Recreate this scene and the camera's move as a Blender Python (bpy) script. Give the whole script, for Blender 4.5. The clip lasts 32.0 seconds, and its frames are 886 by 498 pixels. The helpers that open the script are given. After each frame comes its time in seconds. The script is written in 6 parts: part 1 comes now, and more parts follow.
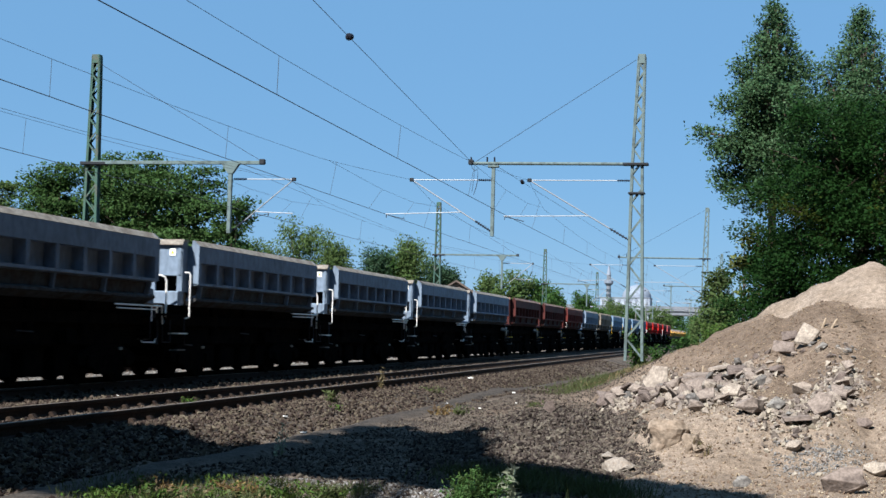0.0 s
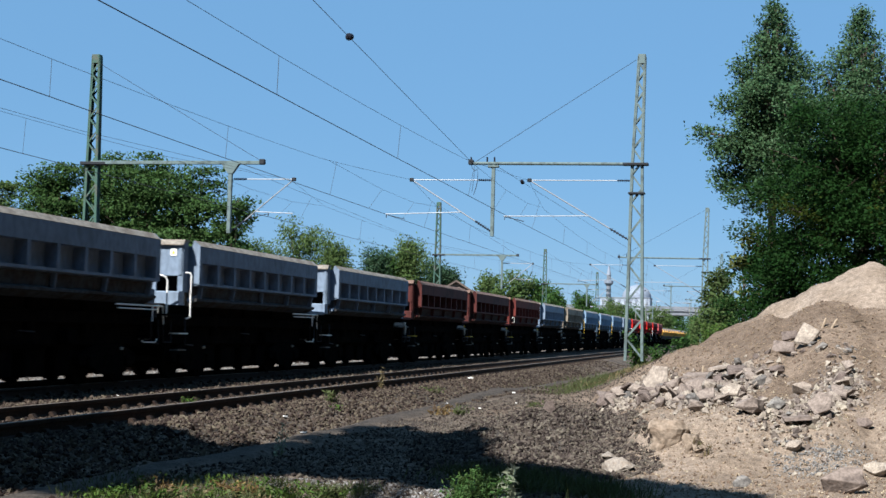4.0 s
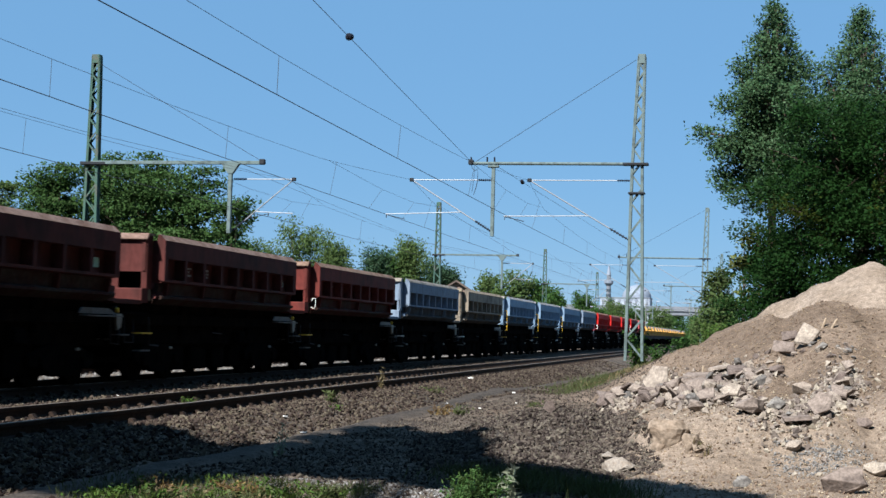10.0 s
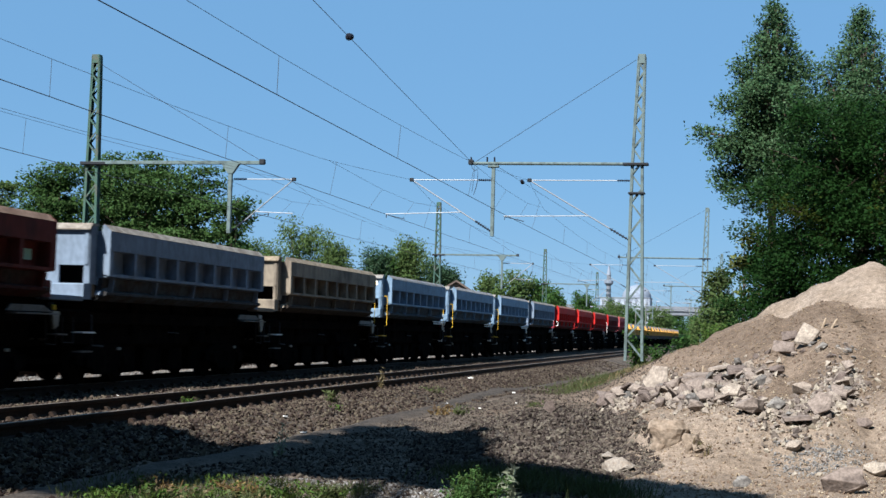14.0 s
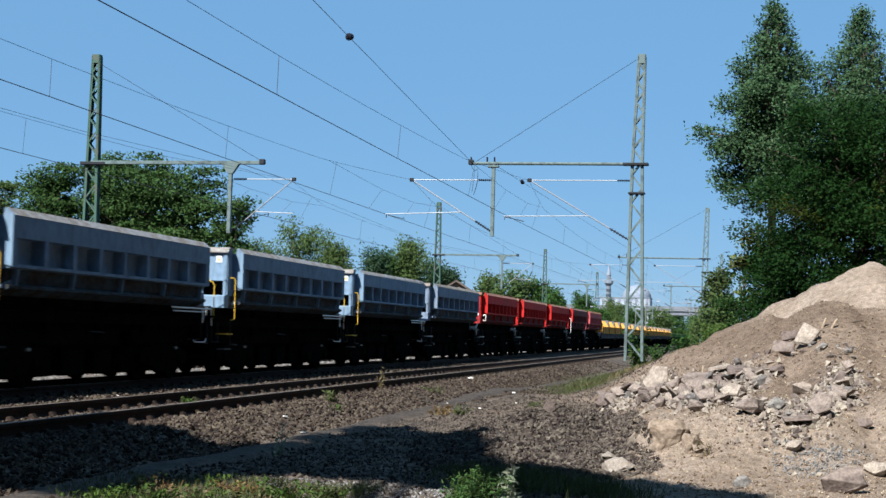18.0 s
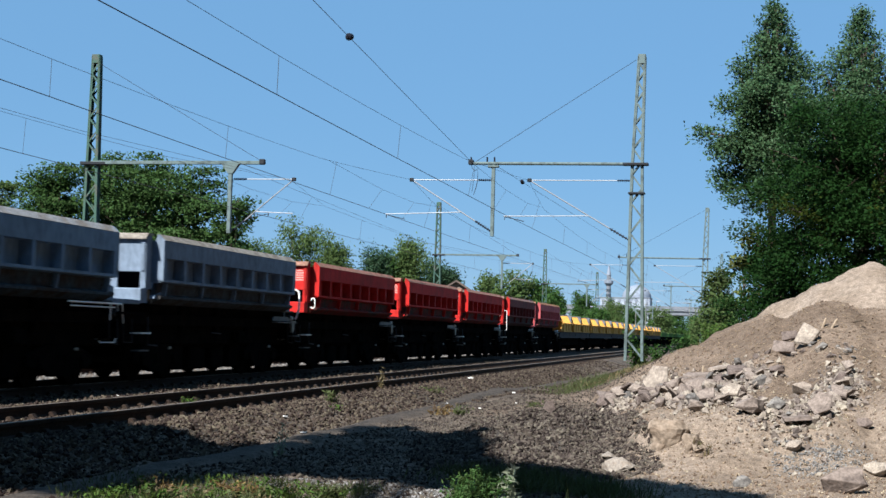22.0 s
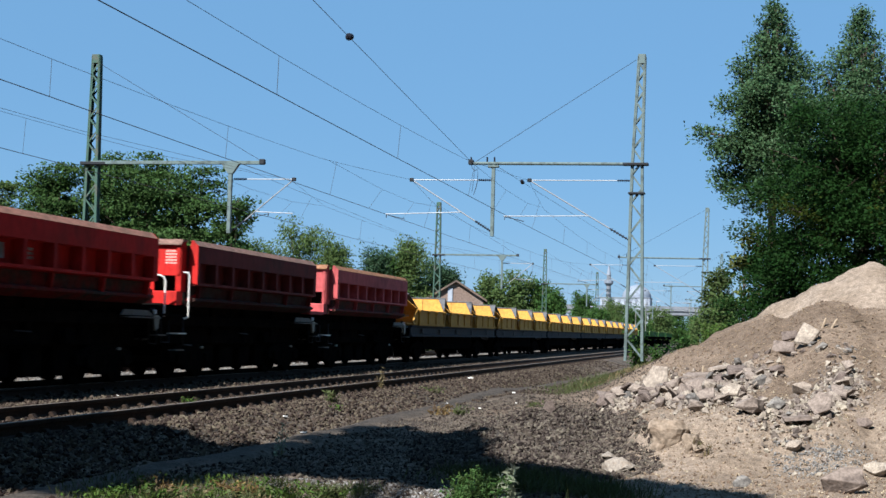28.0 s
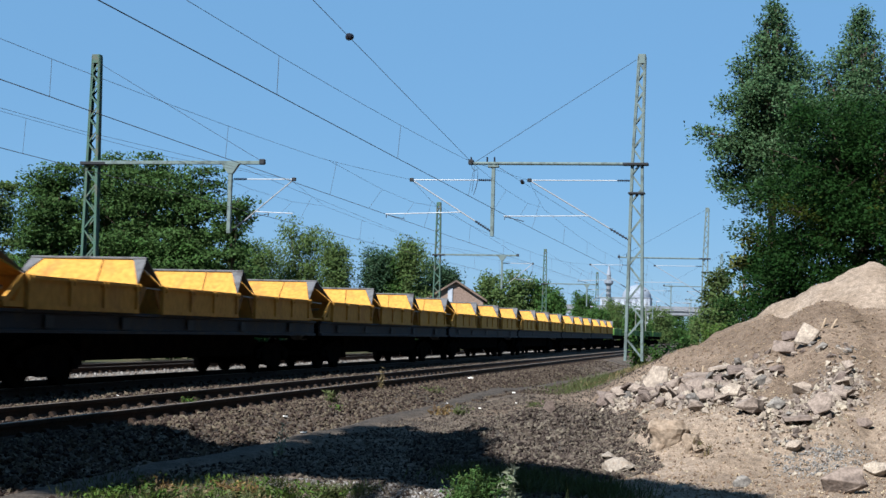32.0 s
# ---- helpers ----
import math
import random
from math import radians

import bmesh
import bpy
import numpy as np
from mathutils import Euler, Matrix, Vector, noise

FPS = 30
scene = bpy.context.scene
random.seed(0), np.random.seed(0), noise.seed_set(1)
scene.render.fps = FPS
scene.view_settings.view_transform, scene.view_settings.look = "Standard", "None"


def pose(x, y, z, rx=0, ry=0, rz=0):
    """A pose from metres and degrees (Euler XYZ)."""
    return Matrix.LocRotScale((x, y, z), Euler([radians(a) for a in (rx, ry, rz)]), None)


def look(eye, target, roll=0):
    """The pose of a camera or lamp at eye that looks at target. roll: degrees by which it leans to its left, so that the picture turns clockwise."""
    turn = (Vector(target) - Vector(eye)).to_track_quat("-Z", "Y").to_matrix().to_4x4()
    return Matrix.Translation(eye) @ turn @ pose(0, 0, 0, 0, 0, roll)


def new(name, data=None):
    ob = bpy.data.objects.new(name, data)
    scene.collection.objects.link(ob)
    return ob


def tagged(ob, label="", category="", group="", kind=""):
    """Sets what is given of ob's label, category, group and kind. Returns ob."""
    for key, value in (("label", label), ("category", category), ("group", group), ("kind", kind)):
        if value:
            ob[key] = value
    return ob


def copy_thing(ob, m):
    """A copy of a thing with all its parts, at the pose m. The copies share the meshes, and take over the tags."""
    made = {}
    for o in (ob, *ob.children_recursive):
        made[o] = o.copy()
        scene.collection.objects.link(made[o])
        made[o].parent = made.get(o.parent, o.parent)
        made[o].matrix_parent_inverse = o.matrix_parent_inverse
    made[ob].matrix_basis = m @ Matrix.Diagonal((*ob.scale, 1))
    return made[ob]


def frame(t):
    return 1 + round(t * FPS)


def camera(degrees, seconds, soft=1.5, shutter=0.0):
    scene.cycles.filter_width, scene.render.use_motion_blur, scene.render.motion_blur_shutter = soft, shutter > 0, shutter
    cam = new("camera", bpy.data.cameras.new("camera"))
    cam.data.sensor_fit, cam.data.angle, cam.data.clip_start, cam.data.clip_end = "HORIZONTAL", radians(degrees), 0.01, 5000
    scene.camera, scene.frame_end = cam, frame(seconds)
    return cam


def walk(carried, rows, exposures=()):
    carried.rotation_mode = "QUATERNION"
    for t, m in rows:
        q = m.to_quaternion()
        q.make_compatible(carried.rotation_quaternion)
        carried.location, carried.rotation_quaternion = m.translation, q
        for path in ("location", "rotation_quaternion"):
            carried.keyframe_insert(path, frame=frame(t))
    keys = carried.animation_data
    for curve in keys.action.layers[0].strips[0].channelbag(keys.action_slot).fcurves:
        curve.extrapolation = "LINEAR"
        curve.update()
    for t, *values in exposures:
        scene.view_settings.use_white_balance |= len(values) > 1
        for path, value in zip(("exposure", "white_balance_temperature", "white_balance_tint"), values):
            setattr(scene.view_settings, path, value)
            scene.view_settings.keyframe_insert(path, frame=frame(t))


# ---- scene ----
EYE = (0.0, 0.0, 1.2)
cam = camera(34.02, 32.0, soft=1.5, shutter=0.5)
VIEW = look(EYE, (-20.733617, 97.660879, 6.898228), 1.5)
walk(cam, [(0, VIEW), (32, VIEW)])

# ---- world, sun, exposure ----
SUN_EL, SUN_AZ = 45.0, 23.0          # degrees: height, and turn of the light's way from the track towards the bank
sky_world = bpy.data.worlds.new("sky")
scene.world = sky_world
sky_world.use_nodes = True
wn = sky_world.node_tree.nodes
sky = wn.new("ShaderNodeTexSky")
sky.sky_type, sky.sun_disc = "NISHITA", False
sky.sun_elevation, sky.sun_rotation = radians(SUN_EL), radians(180 + SUN_AZ)
sky.air_density, sky.dust_density, sky.ozone_density, sky.altitude = 0.85, 0.0, 3.5, 0
deep = wn.new("ShaderNodeHueSaturation")
deep.inputs["Saturation"].default_value = 1.2
sky_world.node_tree.links.new(sky.outputs[0], deep.inputs["Color"])
haze = wn.new("ShaderNodeMix")          # even summer haze over the whole sky
haze.data_type = "RGBA"
haze.inputs[0].default_value, haze.inputs[7].default_value = 0.78, (2.0, 4.4, 7.6, 1)
sky_world.node_tree.links.new(deep.outputs[0], haze.inputs[6])
sky_world.node_tree.links.new(haze.outputs[2], wn["Background"].inputs[0])
wn["Background"].inputs[1].default_value = 0.047
sun = new("sun", bpy.data.lights.new("sun", "SUN"))
sun.data.energy, sun.data.angle, sun.data.color = 5.0, radians(0.53), (1.0, 0.965, 0.915)
ce, se = math.cos(radians(SUN_EL)), math.sin(radians(SUN_EL))
sun.matrix_world = look((0, 0, 40), (ce * math.sin(radians(SUN_AZ)), ce * math.cos(radians(SUN_AZ)), 40 - se))
scene.view_settings.exposure = 1.13


# ---- materials ----
def mat(name, base, rough=0.8, metal=0.0, spots=None, spot_scale=3.0, spot_at=(0.5, 0.62), grain=0.12, grain_scale=40.0,
        bump=0.0, bump_scale=60.0, vary=0.0, island=0.0, spec=0.1, stretch=(1, 1, 1)):
    """A surface: base colour with grain, larger stains of a second colour, relief, and variation from piece to piece."""
    m = bpy.data.materials.new(name)
    m.use_nodes = True
    nt = m.node_tree
    n, l = nt.nodes, nt.links
    b = n["Principled BSDF"]
    b.inputs["Roughness"].default_value = rough
    b.inputs["Metallic"].default_value = metal
    b.inputs["Specular IOR Level"].default_value = spec
    co = n.new("ShaderNodeTexCoord")
    mp = n.new("ShaderNodeMapping")
    mp.inputs["Scale"].default_value = stretch
    l.new(co.outputs["Object"], mp.inputs[0])
    col = n.new("ShaderNodeRGB")
    col.outputs[0].default_value = (*base, 1)
    out = col.outputs[0]

    def mixed(fac, a, c2, mode="MIX"):
        x = n.new("ShaderNodeMix")
        x.data_type, x.blend_type = "RGBA", mode
        if isinstance(fac, float):
            x.inputs[0].default_value = fac
        else:
            l.new(fac, x.inputs[0])
        l.new(a, x.inputs[6])
        if isinstance(c2, tuple):
            x.inputs[7].default_value = (*c2, 1)
        else:
            l.new(c2, x.inputs[7])
        return x.outputs[2]

    def noise_fac(scale, lo, hi, detail=4.0):
        t = n.new("ShaderNodeTexNoise")
        t.inputs["Scale"].default_value, t.inputs["Detail"].default_value = scale, detail
        l.new(mp.outputs[0], t.inputs["Vector"])
        r = n.new("ShaderNodeMapRange")
        r.inputs["From Min"].default_value, r.inputs["From Max"].default_value = lo, hi
        l.new(t.outputs["Fac"], r.inputs["Value"])
        return r.outputs[0]

    if spots:
        out = mixed(noise_fac(spot_scale, *spot_at, 6.0), out, spots)
    if grain:
        g = n.new("ShaderNodeHueSaturation")
        v = n.new("ShaderNodeMapRange")
        t = n.new("ShaderNodeTexNoise")
        t.inputs["Scale"].default_value, t.inputs["Detail"].default_value = grain_scale, 5.0
        l.new(mp.outputs[0], t.inputs["Vector"])
        v.inputs["From Min"].default_value, v.inputs["From Max"].default_value = 0.3, 0.7
        v.inputs["To Min"].default_value, v.inputs["To Max"].default_value = 1 - 2 * grain, 1 + 2 * grain
        l.new(t.outputs["Fac"], v.inputs["Value"])
        l.new(v.outputs[0], g.inputs["Value"])
        l.new(out, g.inputs["Color"])
        out = g.outputs[0]
    if vary or island:
        g = n.new("ShaderNodeHueSaturation")
        v = n.new("ShaderNodeMapRange")
        k = vary or island
        v.inputs["To Min"].default_value, v.inputs["To Max"].default_value = 1 - k, 1 + k
        if island:
            src = n.new("ShaderNodeNewGeometry").outputs["Random Per Island"]
        else:
            src = n.new("ShaderNodeObjectInfo").outputs["Random"]
        l.new(src, v.inputs["Value"])
        l.new(v.outputs[0], g.inputs["Value"])
        h = n.new("ShaderNodeMapRange")
        h.inputs["To Min"].default_value, h.inputs["To Max"].default_value = 0.5 - 0.05 * k, 0.5 + 0.05 * k
        l.new(src, h.inputs["Value"])
        l.new(h.outputs[0], g.inputs["Hue"])
        l.new(out, g.inputs["Color"])
        out = g.outputs[0]
    l.new(out, b.inputs["Base Color"])
    if bump:
        t = n.new("ShaderNodeTexNoise")
        t.inputs["Scale"].default_value, t.inputs["Detail"].default_value = bump_scale, 4.0
        l.new(mp.outputs[0], t.inputs["Vector"])
        bp = n.new("ShaderNodeBump")
        bp.inputs["Strength"].default_value, bp.inputs["Distance"].default_value = 1.0, bump
        l.new(t.outputs["Fac"], bp.inputs["Height"])
        l.new(bp.outputs[0], b.inputs["Normal"])
    return m


def leaf_mat(name, base, k=0.35, trans=0.25, spec=0.12):
    m = mat(name, base, rough=0.55, grain=0.0, island=k, spec=spec)
    n, l = m.node_tree.nodes, m.node_tree.links
    b = n["Principled BSDF"]
    tr = n.new("ShaderNodeBsdfTranslucent")
    src = b.inputs["Base Color"].links[0].from_socket
    l.new(src, tr.inputs["Color"])
    mx = n.new("ShaderNodeMixShader")
    mx.inputs[0].default_value = trans
    l.new(b.outputs[0], mx.inputs[1])
    l.new(tr.outputs[0], mx.inputs[2])
    l.new(mx.outputs[0], n["Material Output"].inputs[0])
    return m


M_STONE = mat("ballast_stone", (0.05092, 0.03874, 0.0321), 0.9, island=0.9, grain=0.1, grain_scale=30)
M_STONE_DARK = mat("dark_gravel", (0.06555, 0.05398, 0.04717), 0.9, island=0.85, grain=0.1, grain_scale=30)
M_RAIL = mat("rail_steel", (0.034, 0.0213, 0.0161), 0.75, 0.2, spots=(0.0213, 0.0145, 0.0119), spot_scale=6, grain=0.2, bump=0.002)
M_RAIL_HEAD = mat("rail_head", (0.15, 0.128, 0.11), 0.55, 0.4, grain=0.1, grain_scale=25, spots=(0.085, 0.0638, 0.051), spot_scale=2)
M_SLEEPER = mat("sleeper_wood", (0.05, 0.04, 0.033), 0.9, spots=(0.075, 0.062, 0.053), spot_scale=4, grain=0.25, grain_scale=18, bump=0.006, vary=0.3, stretch=(1, 6, 6))
M_PLATE = mat("tie_plate", (0.035, 0.025, 0.02), 0.8, 0.3, grain=0.2, vary=0.2)
M_GALV = mat("galvanised_steel", (0.251, 0.258, 0.237), 0.5, 0.55, spots=(0.181, 0.174, 0.153), spot_scale=3, grain=0.08, grain_scale=20)
M_GREEN_STEEL = mat("grey_green_paint", (0.112, 0.154, 0.158), 0.6, 0.1, spots=(0.078, 0.103, 0.104), spot_scale=4, grain=0.1)
M_GREEN_DARK = mat("dark_green_paint", (0.05, 0.1, 0.08), 0.6, 0.1, spots=(0.08, 0.095, 0.08), spot_scale=3, grain=0.12)
M_DARK_STEEL = mat("dark_steel", (0.024, 0.027, 0.032), 0.6, 0.0, grain=0.15)
M_ALU = mat("aluminium_tube", (0.235, 0.255, 0.28), 0.5, 0.3, grain=0.06)
M_COPPER = mat("wire_copper", (0.085, 0.085, 0.08), 0.6, 0.4, grain=0.05)
M_INSUL = mat("insulator_dark", (0.016, 0.018, 0.026), 0.3, grain=0.05)
M_CONCRETE = mat("concrete", (0.17, 0.157, 0.136), 0.9, spots=(0.111, 0.102, 0.0892), spot_scale=2, grain=0.15, bump=0.006, vary=0.15)
M_CHUNK = mat("broken_concrete", (0.2009, 0.1681, 0.148), 0.92, spots=(0.1273, 0.1052, 0.093), spot_scale=2.5, grain=0.16, grain_scale=12, bump=0.007, bump_scale=14, vary=0.42)
M_CHUNK_GREY = mat("broken_grey_stone", (0.1553, 0.1472, 0.1404), 0.92, spots=(0.09761, 0.0918, 0.08951), spot_scale=3, grain=0.18, grain_scale=12, bump=0.007, bump_scale=14, vary=0.3)
M_BARK = mat("bark", (0.11, 0.085, 0.065), 0.95, spots=(0.06, 0.05, 0.04), spot_scale=8, grain=0.25, bump=0.02, bump_scale=20, stretch=(1, 1, 0.3))


# ---- mesh helpers ----
def part(name, bm, material, parent=None, label=""):
    """Links a bmesh as one mesh object under a thing or a part."""
    me = bpy.data.meshes.new(name)
    bm.to_mesh(me)
    bm.free()
    me.materials.append(material)
    ob = new(name, me)
    ob.parent = parent
    if label:
        ob["label"] = label
    return ob


def share(name, me, parent, m):
    ob = new(name, me)
    ob.parent = parent
    ob.matrix_basis = m
    return ob


def box(bm, c, s, bevel=0.0, m=None):
    r = bmesh.ops.create_cube(bm, size=1.0, matrix=(m or Matrix()) @ Matrix.Translation(c) @ Matrix.Diagonal((*s, 1)))
    if bevel:
        es = list({e for v in r["verts"] for e in v.link_edges})
        bmesh.ops.bevel(bm, geom=es, offset=bevel, segments=1, affect="EDGES")
    return bm


def bar(bm, a, b, r=0.02, sides=6, r2=None):
    """A round bar from a to b."""
    a, b = Vector(a), Vector(b)
    d = b - a
    m = Matrix.Translation((a + b) / 2) @ d.to_track_quat("Z", "Y").to_matrix().to_4x4()
    bmesh.ops.create_cone(bm, cap_ends=True, segments=sides, radius1=r, radius2=r if r2 is None else r2, depth=d.length, matrix=m)
    return bm


def flat(bm, a, b, w, t, up=(0, 0, 1)):
    """A flat bar from a to b, w wide across up, t thick."""
    a, b = Vector(a), Vector(b)
    d = (b - a).normalized()
    side = d.cross(Vector(up)).normalized()
    u = side.cross(d)
    m = Matrix((( *(d * (b - a).length), 0), (*(u * w), 0), (*(side * t), 0), (0, 0, 0, 1))).transposed()
    m.translation = (a + b) / 2
    bmesh.ops.create_cube(bm, size=1.0, matrix=m)
    return bm


def prism(bm, outline, axis, lo, hi, m=None):
    """A closed outline of (u, v) pushed from lo to hi along axis x, y or z."""
    def at(u, v, w):
        p = {"x": (w, u, v), "y": (u, w, v), "z": (u, v, w)}[axis]
        return (m @ Vector(p)) if m else p
    a = [bm.verts.new(at(u, v, lo)) for u, v in outline]
    b = [bm.verts.new(at(u, v, hi)) for u, v in outline]
    k = len(a)
    bm.faces.new(a)
    bm.faces.new(b[::-1])
    for i in range(k):
        bm.faces.new((a[i], b[i], b[(i + 1) % k], a[(i + 1) % k]))
    bmesh.ops.recalc_face_normals(bm, faces=bm.faces[:])
    return bm


def tube(name, pts, r, material, parent=None, label="", res=2):
    """A bent round tube along a path."""
    cu = bpy.data.curves.new(name, "CURVE")
    cu.dimensions, cu.bevel_depth, cu.bevel_resolution, cu.use_fill_caps = "3D", r, res, True
    s = cu.splines.new("POLY")
    s.points.add(len(pts) - 1)
    for q, p in zip(s.points, pts):
        q.co = (*p, 1)
    cu.materials.append(material)
    ob = new(name, cu)
    ob.parent = parent
    if label:
        ob["label"] = label
    return ob


def thing(name, label, category, m=None, group=""):
    ob = new(name)
    ob.empty_display_size = 0.2
    if m:
        ob.matrix_basis = m
    return tagged(ob, label, category, group)


def smooth(a, b, x):
    t = min(1.0, max(0.0, (x - a) / (b - a)))
    return t * t * (3 - 2 * t)


# ---- the lie of the land ----
TRACKS = (-9.2, -14.2, -19.0)
TRAIN_X = -14.2
DIP = 0.07          # the second track lies a little lower than the first
PATH = ((-6.6, 10.0), (-6.5, 13.0), (-6.4, 17.0), (-6.42, 22.0), (-6.4, 28.0), (-6.66, 35.0), (-6.75, 40.0), (-6.3, 46.0), (-6.2, 60.0))


def wob(x, y, s, k=0.0):
    return noise.noise(Vector((x * s + k, y * s - k, k * 0.7)))


def path_x(y):
    p = PATH
    for (x0, y0), (x1, y1) in zip(p, p[1:]):
        if y <= y1:
            return x0 + (x1 - x0) * (y - y0) / (y1 - y0)
    return p[-1][0]


# crests of the two heaps from the track outwards: (x, height over the sea-level of the rails)
BACK_CREST = ((-2.6, -0.2), (-1.8, 0.62), (-1.0, 1.12), (-0.76, 1.34), (-0.32, 1.56), (0.18, 1.73), (0.37, 1.9), (0.74, 2.09), (0.95, 2.14), (1.41, 2.45), (1.78, 2.56), (2.14, 2.77), (2.66, 2.98), (3.0, 2.88), (4.6, 2.5), (7.0, 1.4), (9.0, 0.0))
FRONT_CREST = ((-3.5, -0.5), (-2.86, 0.1), (-2.42, 0.38), (-1.88, 0.7), (-1.34, 0.96), (-0.8, 1.14), (-0.27, 1.35), (0.15, 1.58), (0.42, 1.7), (0.68, 1.6), (0.89, 1.77), (1.31, 1.97), (1.83, 1.95), (2.09, 1.83), (2.6, 1.84), (4.0, 1.8), (6.0, 1.0), (8.0, -0.3))


def along(rows, x):
    """The crest's height at x, straight from row to row."""
    if x <= rows[0][0]:
        return rows[0][1] - 0.8 * (rows[0][0] - x)
    for (x0, h0), (x1, h1) in zip(rows, rows[1:]):
        if x <= x1:
            return h0 + (h1 - h0) * (x - x0) / (x1 - x0)
    return rows[-1][1] - 0.8 * (x - rows[-1][0])


def pile(x, y):
    """The height of the sand heaps, the rubble shelf and the bank over the plain ground."""
    w = 0.5 * wob(x, y, 0.35, 3.0) + 0.16 * wob(x, y, 1.3, 5.0) + 0.13 * wob(x, y, 3.1, 6.0) + 0.1 * abs(wob(x, y, 5.2, 14.0)) + (0.1 * wob(x, y, 9.0, 21.0) if x > -3 and y < 34 else 0.0)
    fine = 0.05 * wob(x, y, 2.4, 31.0) + 0.035 * wob(x, y, 6.0, 17.0)
    # the tall pale heap behind
    h = along(BACK_CREST, x) + 0.45 - 0.5 * math.hypot(max(0.0, abs(y - 33.5) - 0.25), 0.3) + 0.15 + fine
    # the brown mound in front of it, with a long gentle front
    h = max(h, along(FRONT_CREST, x) + 0.45 - 0.235 * max(0.0, 28.4 - y) - 0.5 * max(0.0, y - 28.6) + fine + 0.12 * w * smooth(28.0, 26.0, y))
    d2 = math.hypot((x - 3.6) * 0.9, (y - 21.5) * 0.9)
    h = max(h, 2.0 - 0.62 * d2 + 0.25 * w)
    # the shelf of rubble in front of the heap, with a steep cut edge
    d3 = math.hypot((x - 0.3) / 2.6, (y - 21.8) / 3.2) + 0.12 * wob(x, y, 1.1, 9.0)
    h = max(h, 0.8 * (1 - smooth(0.4, 1.3, d3)) + 0.2 * w)
    d4 = math.hypot((x + 1.08) / 0.5, (y - 19.9) / 0.85) + 0.15 * wob(x, y, 2.0, 1.0)
    h = max(h, 0.5 * (1 - smooth(0.75, 1.0, d4)))
    # the cut bank beside it, eaten into by rain
    d5 = math.hypot((x - 0.1) / 1.1, (y - 19.6) / 1.0) + 0.3 * wob(x, y, 1.7, 12.0)
    h = max(h, 0.36 * (1 - smooth(0.7, 1.0, d5)) + 0.12 * w)
    # low bank towards the mast
    b = 0.6 * smooth(34, 46, y) * smooth(-5.2, -3.2, x) + 1.0 * smooth(44, 70, y) * smooth(-4.6, -1.0, x)
    h = max(h, b + 0.2 * w * b)
    return max(0.0, h)


def gravel_heap(x, y):
    d = math.hypot((x + 2.85) / 1.8, (y - 22.3) / 5.6)
    return (0.38 + 0.16 * wob(x, y, 1.6, 2.0) + 0.1 * wob(x, y, 4.0, 7.0)) * (1 - smooth(0.25, 1.1, d))


def land(x, y):
    """Height of the ground."""
    base = -0.47 + 0.04 * wob(x, y, 0.6) + 0.02 * wob(x, y, 2.2, 8) + (0.035 * abs(wob(x, y, 4.5, 11)) if x > -7 and y < 40 else 0.0)
    if -26 < x < -6.2:
        bed = -0.17 + 0.012 * wob(x, y, 3.0)
        shoulder = smooth(-6.4, -7.7, x) * smooth(-25, -22.5, x)
        base = base + (bed - base) * shoulder
        # ballast heaped between the near track and the next
        base -= DIP * smooth(-10.7, -11.7, x)
        base += 0.07 * math.exp(-((x + 11.6) / 0.8) ** 2) * (1 + 0.6 * wob(x, y, 0.9, 4))
    # the trodden path, worn smooth, with a low edge towards the trackside
    k = (1 - smooth(0.12, 0.24, path_x(y) - x)) * (1 - smooth(0.18, 0.24, x - path_x(y))) * smooth(11, 13, y) * (1 - smooth(48, 54, y)) if -8 < x < -5.5 else 0.0
    base += (max(-0.45, min(-0.42, base)) + 0.04 - base) * k
    return base + max(pile(x, y), gravel_heap(x, y)) if x > -7 else base


def sheet(name, xs, ys, height, material, lift=0.0):
    vs = [(x, y, height(x, y) + lift) for y in ys for x in xs]
    k = len(xs)
    fs = [(j * k + i, j * k + i + 1, (j + 1) * k + i + 1, (j + 1) * k + i) for j in range(len(ys) - 1) for i in range(k - 1)]
    me = bpy.data.meshes.new(name)
    me.from_pydata(vs, [], fs)
    me.polygons.foreach_set("use_smooth", [True] * len(fs))
    me.materials.append(material)
    return new(name, me)


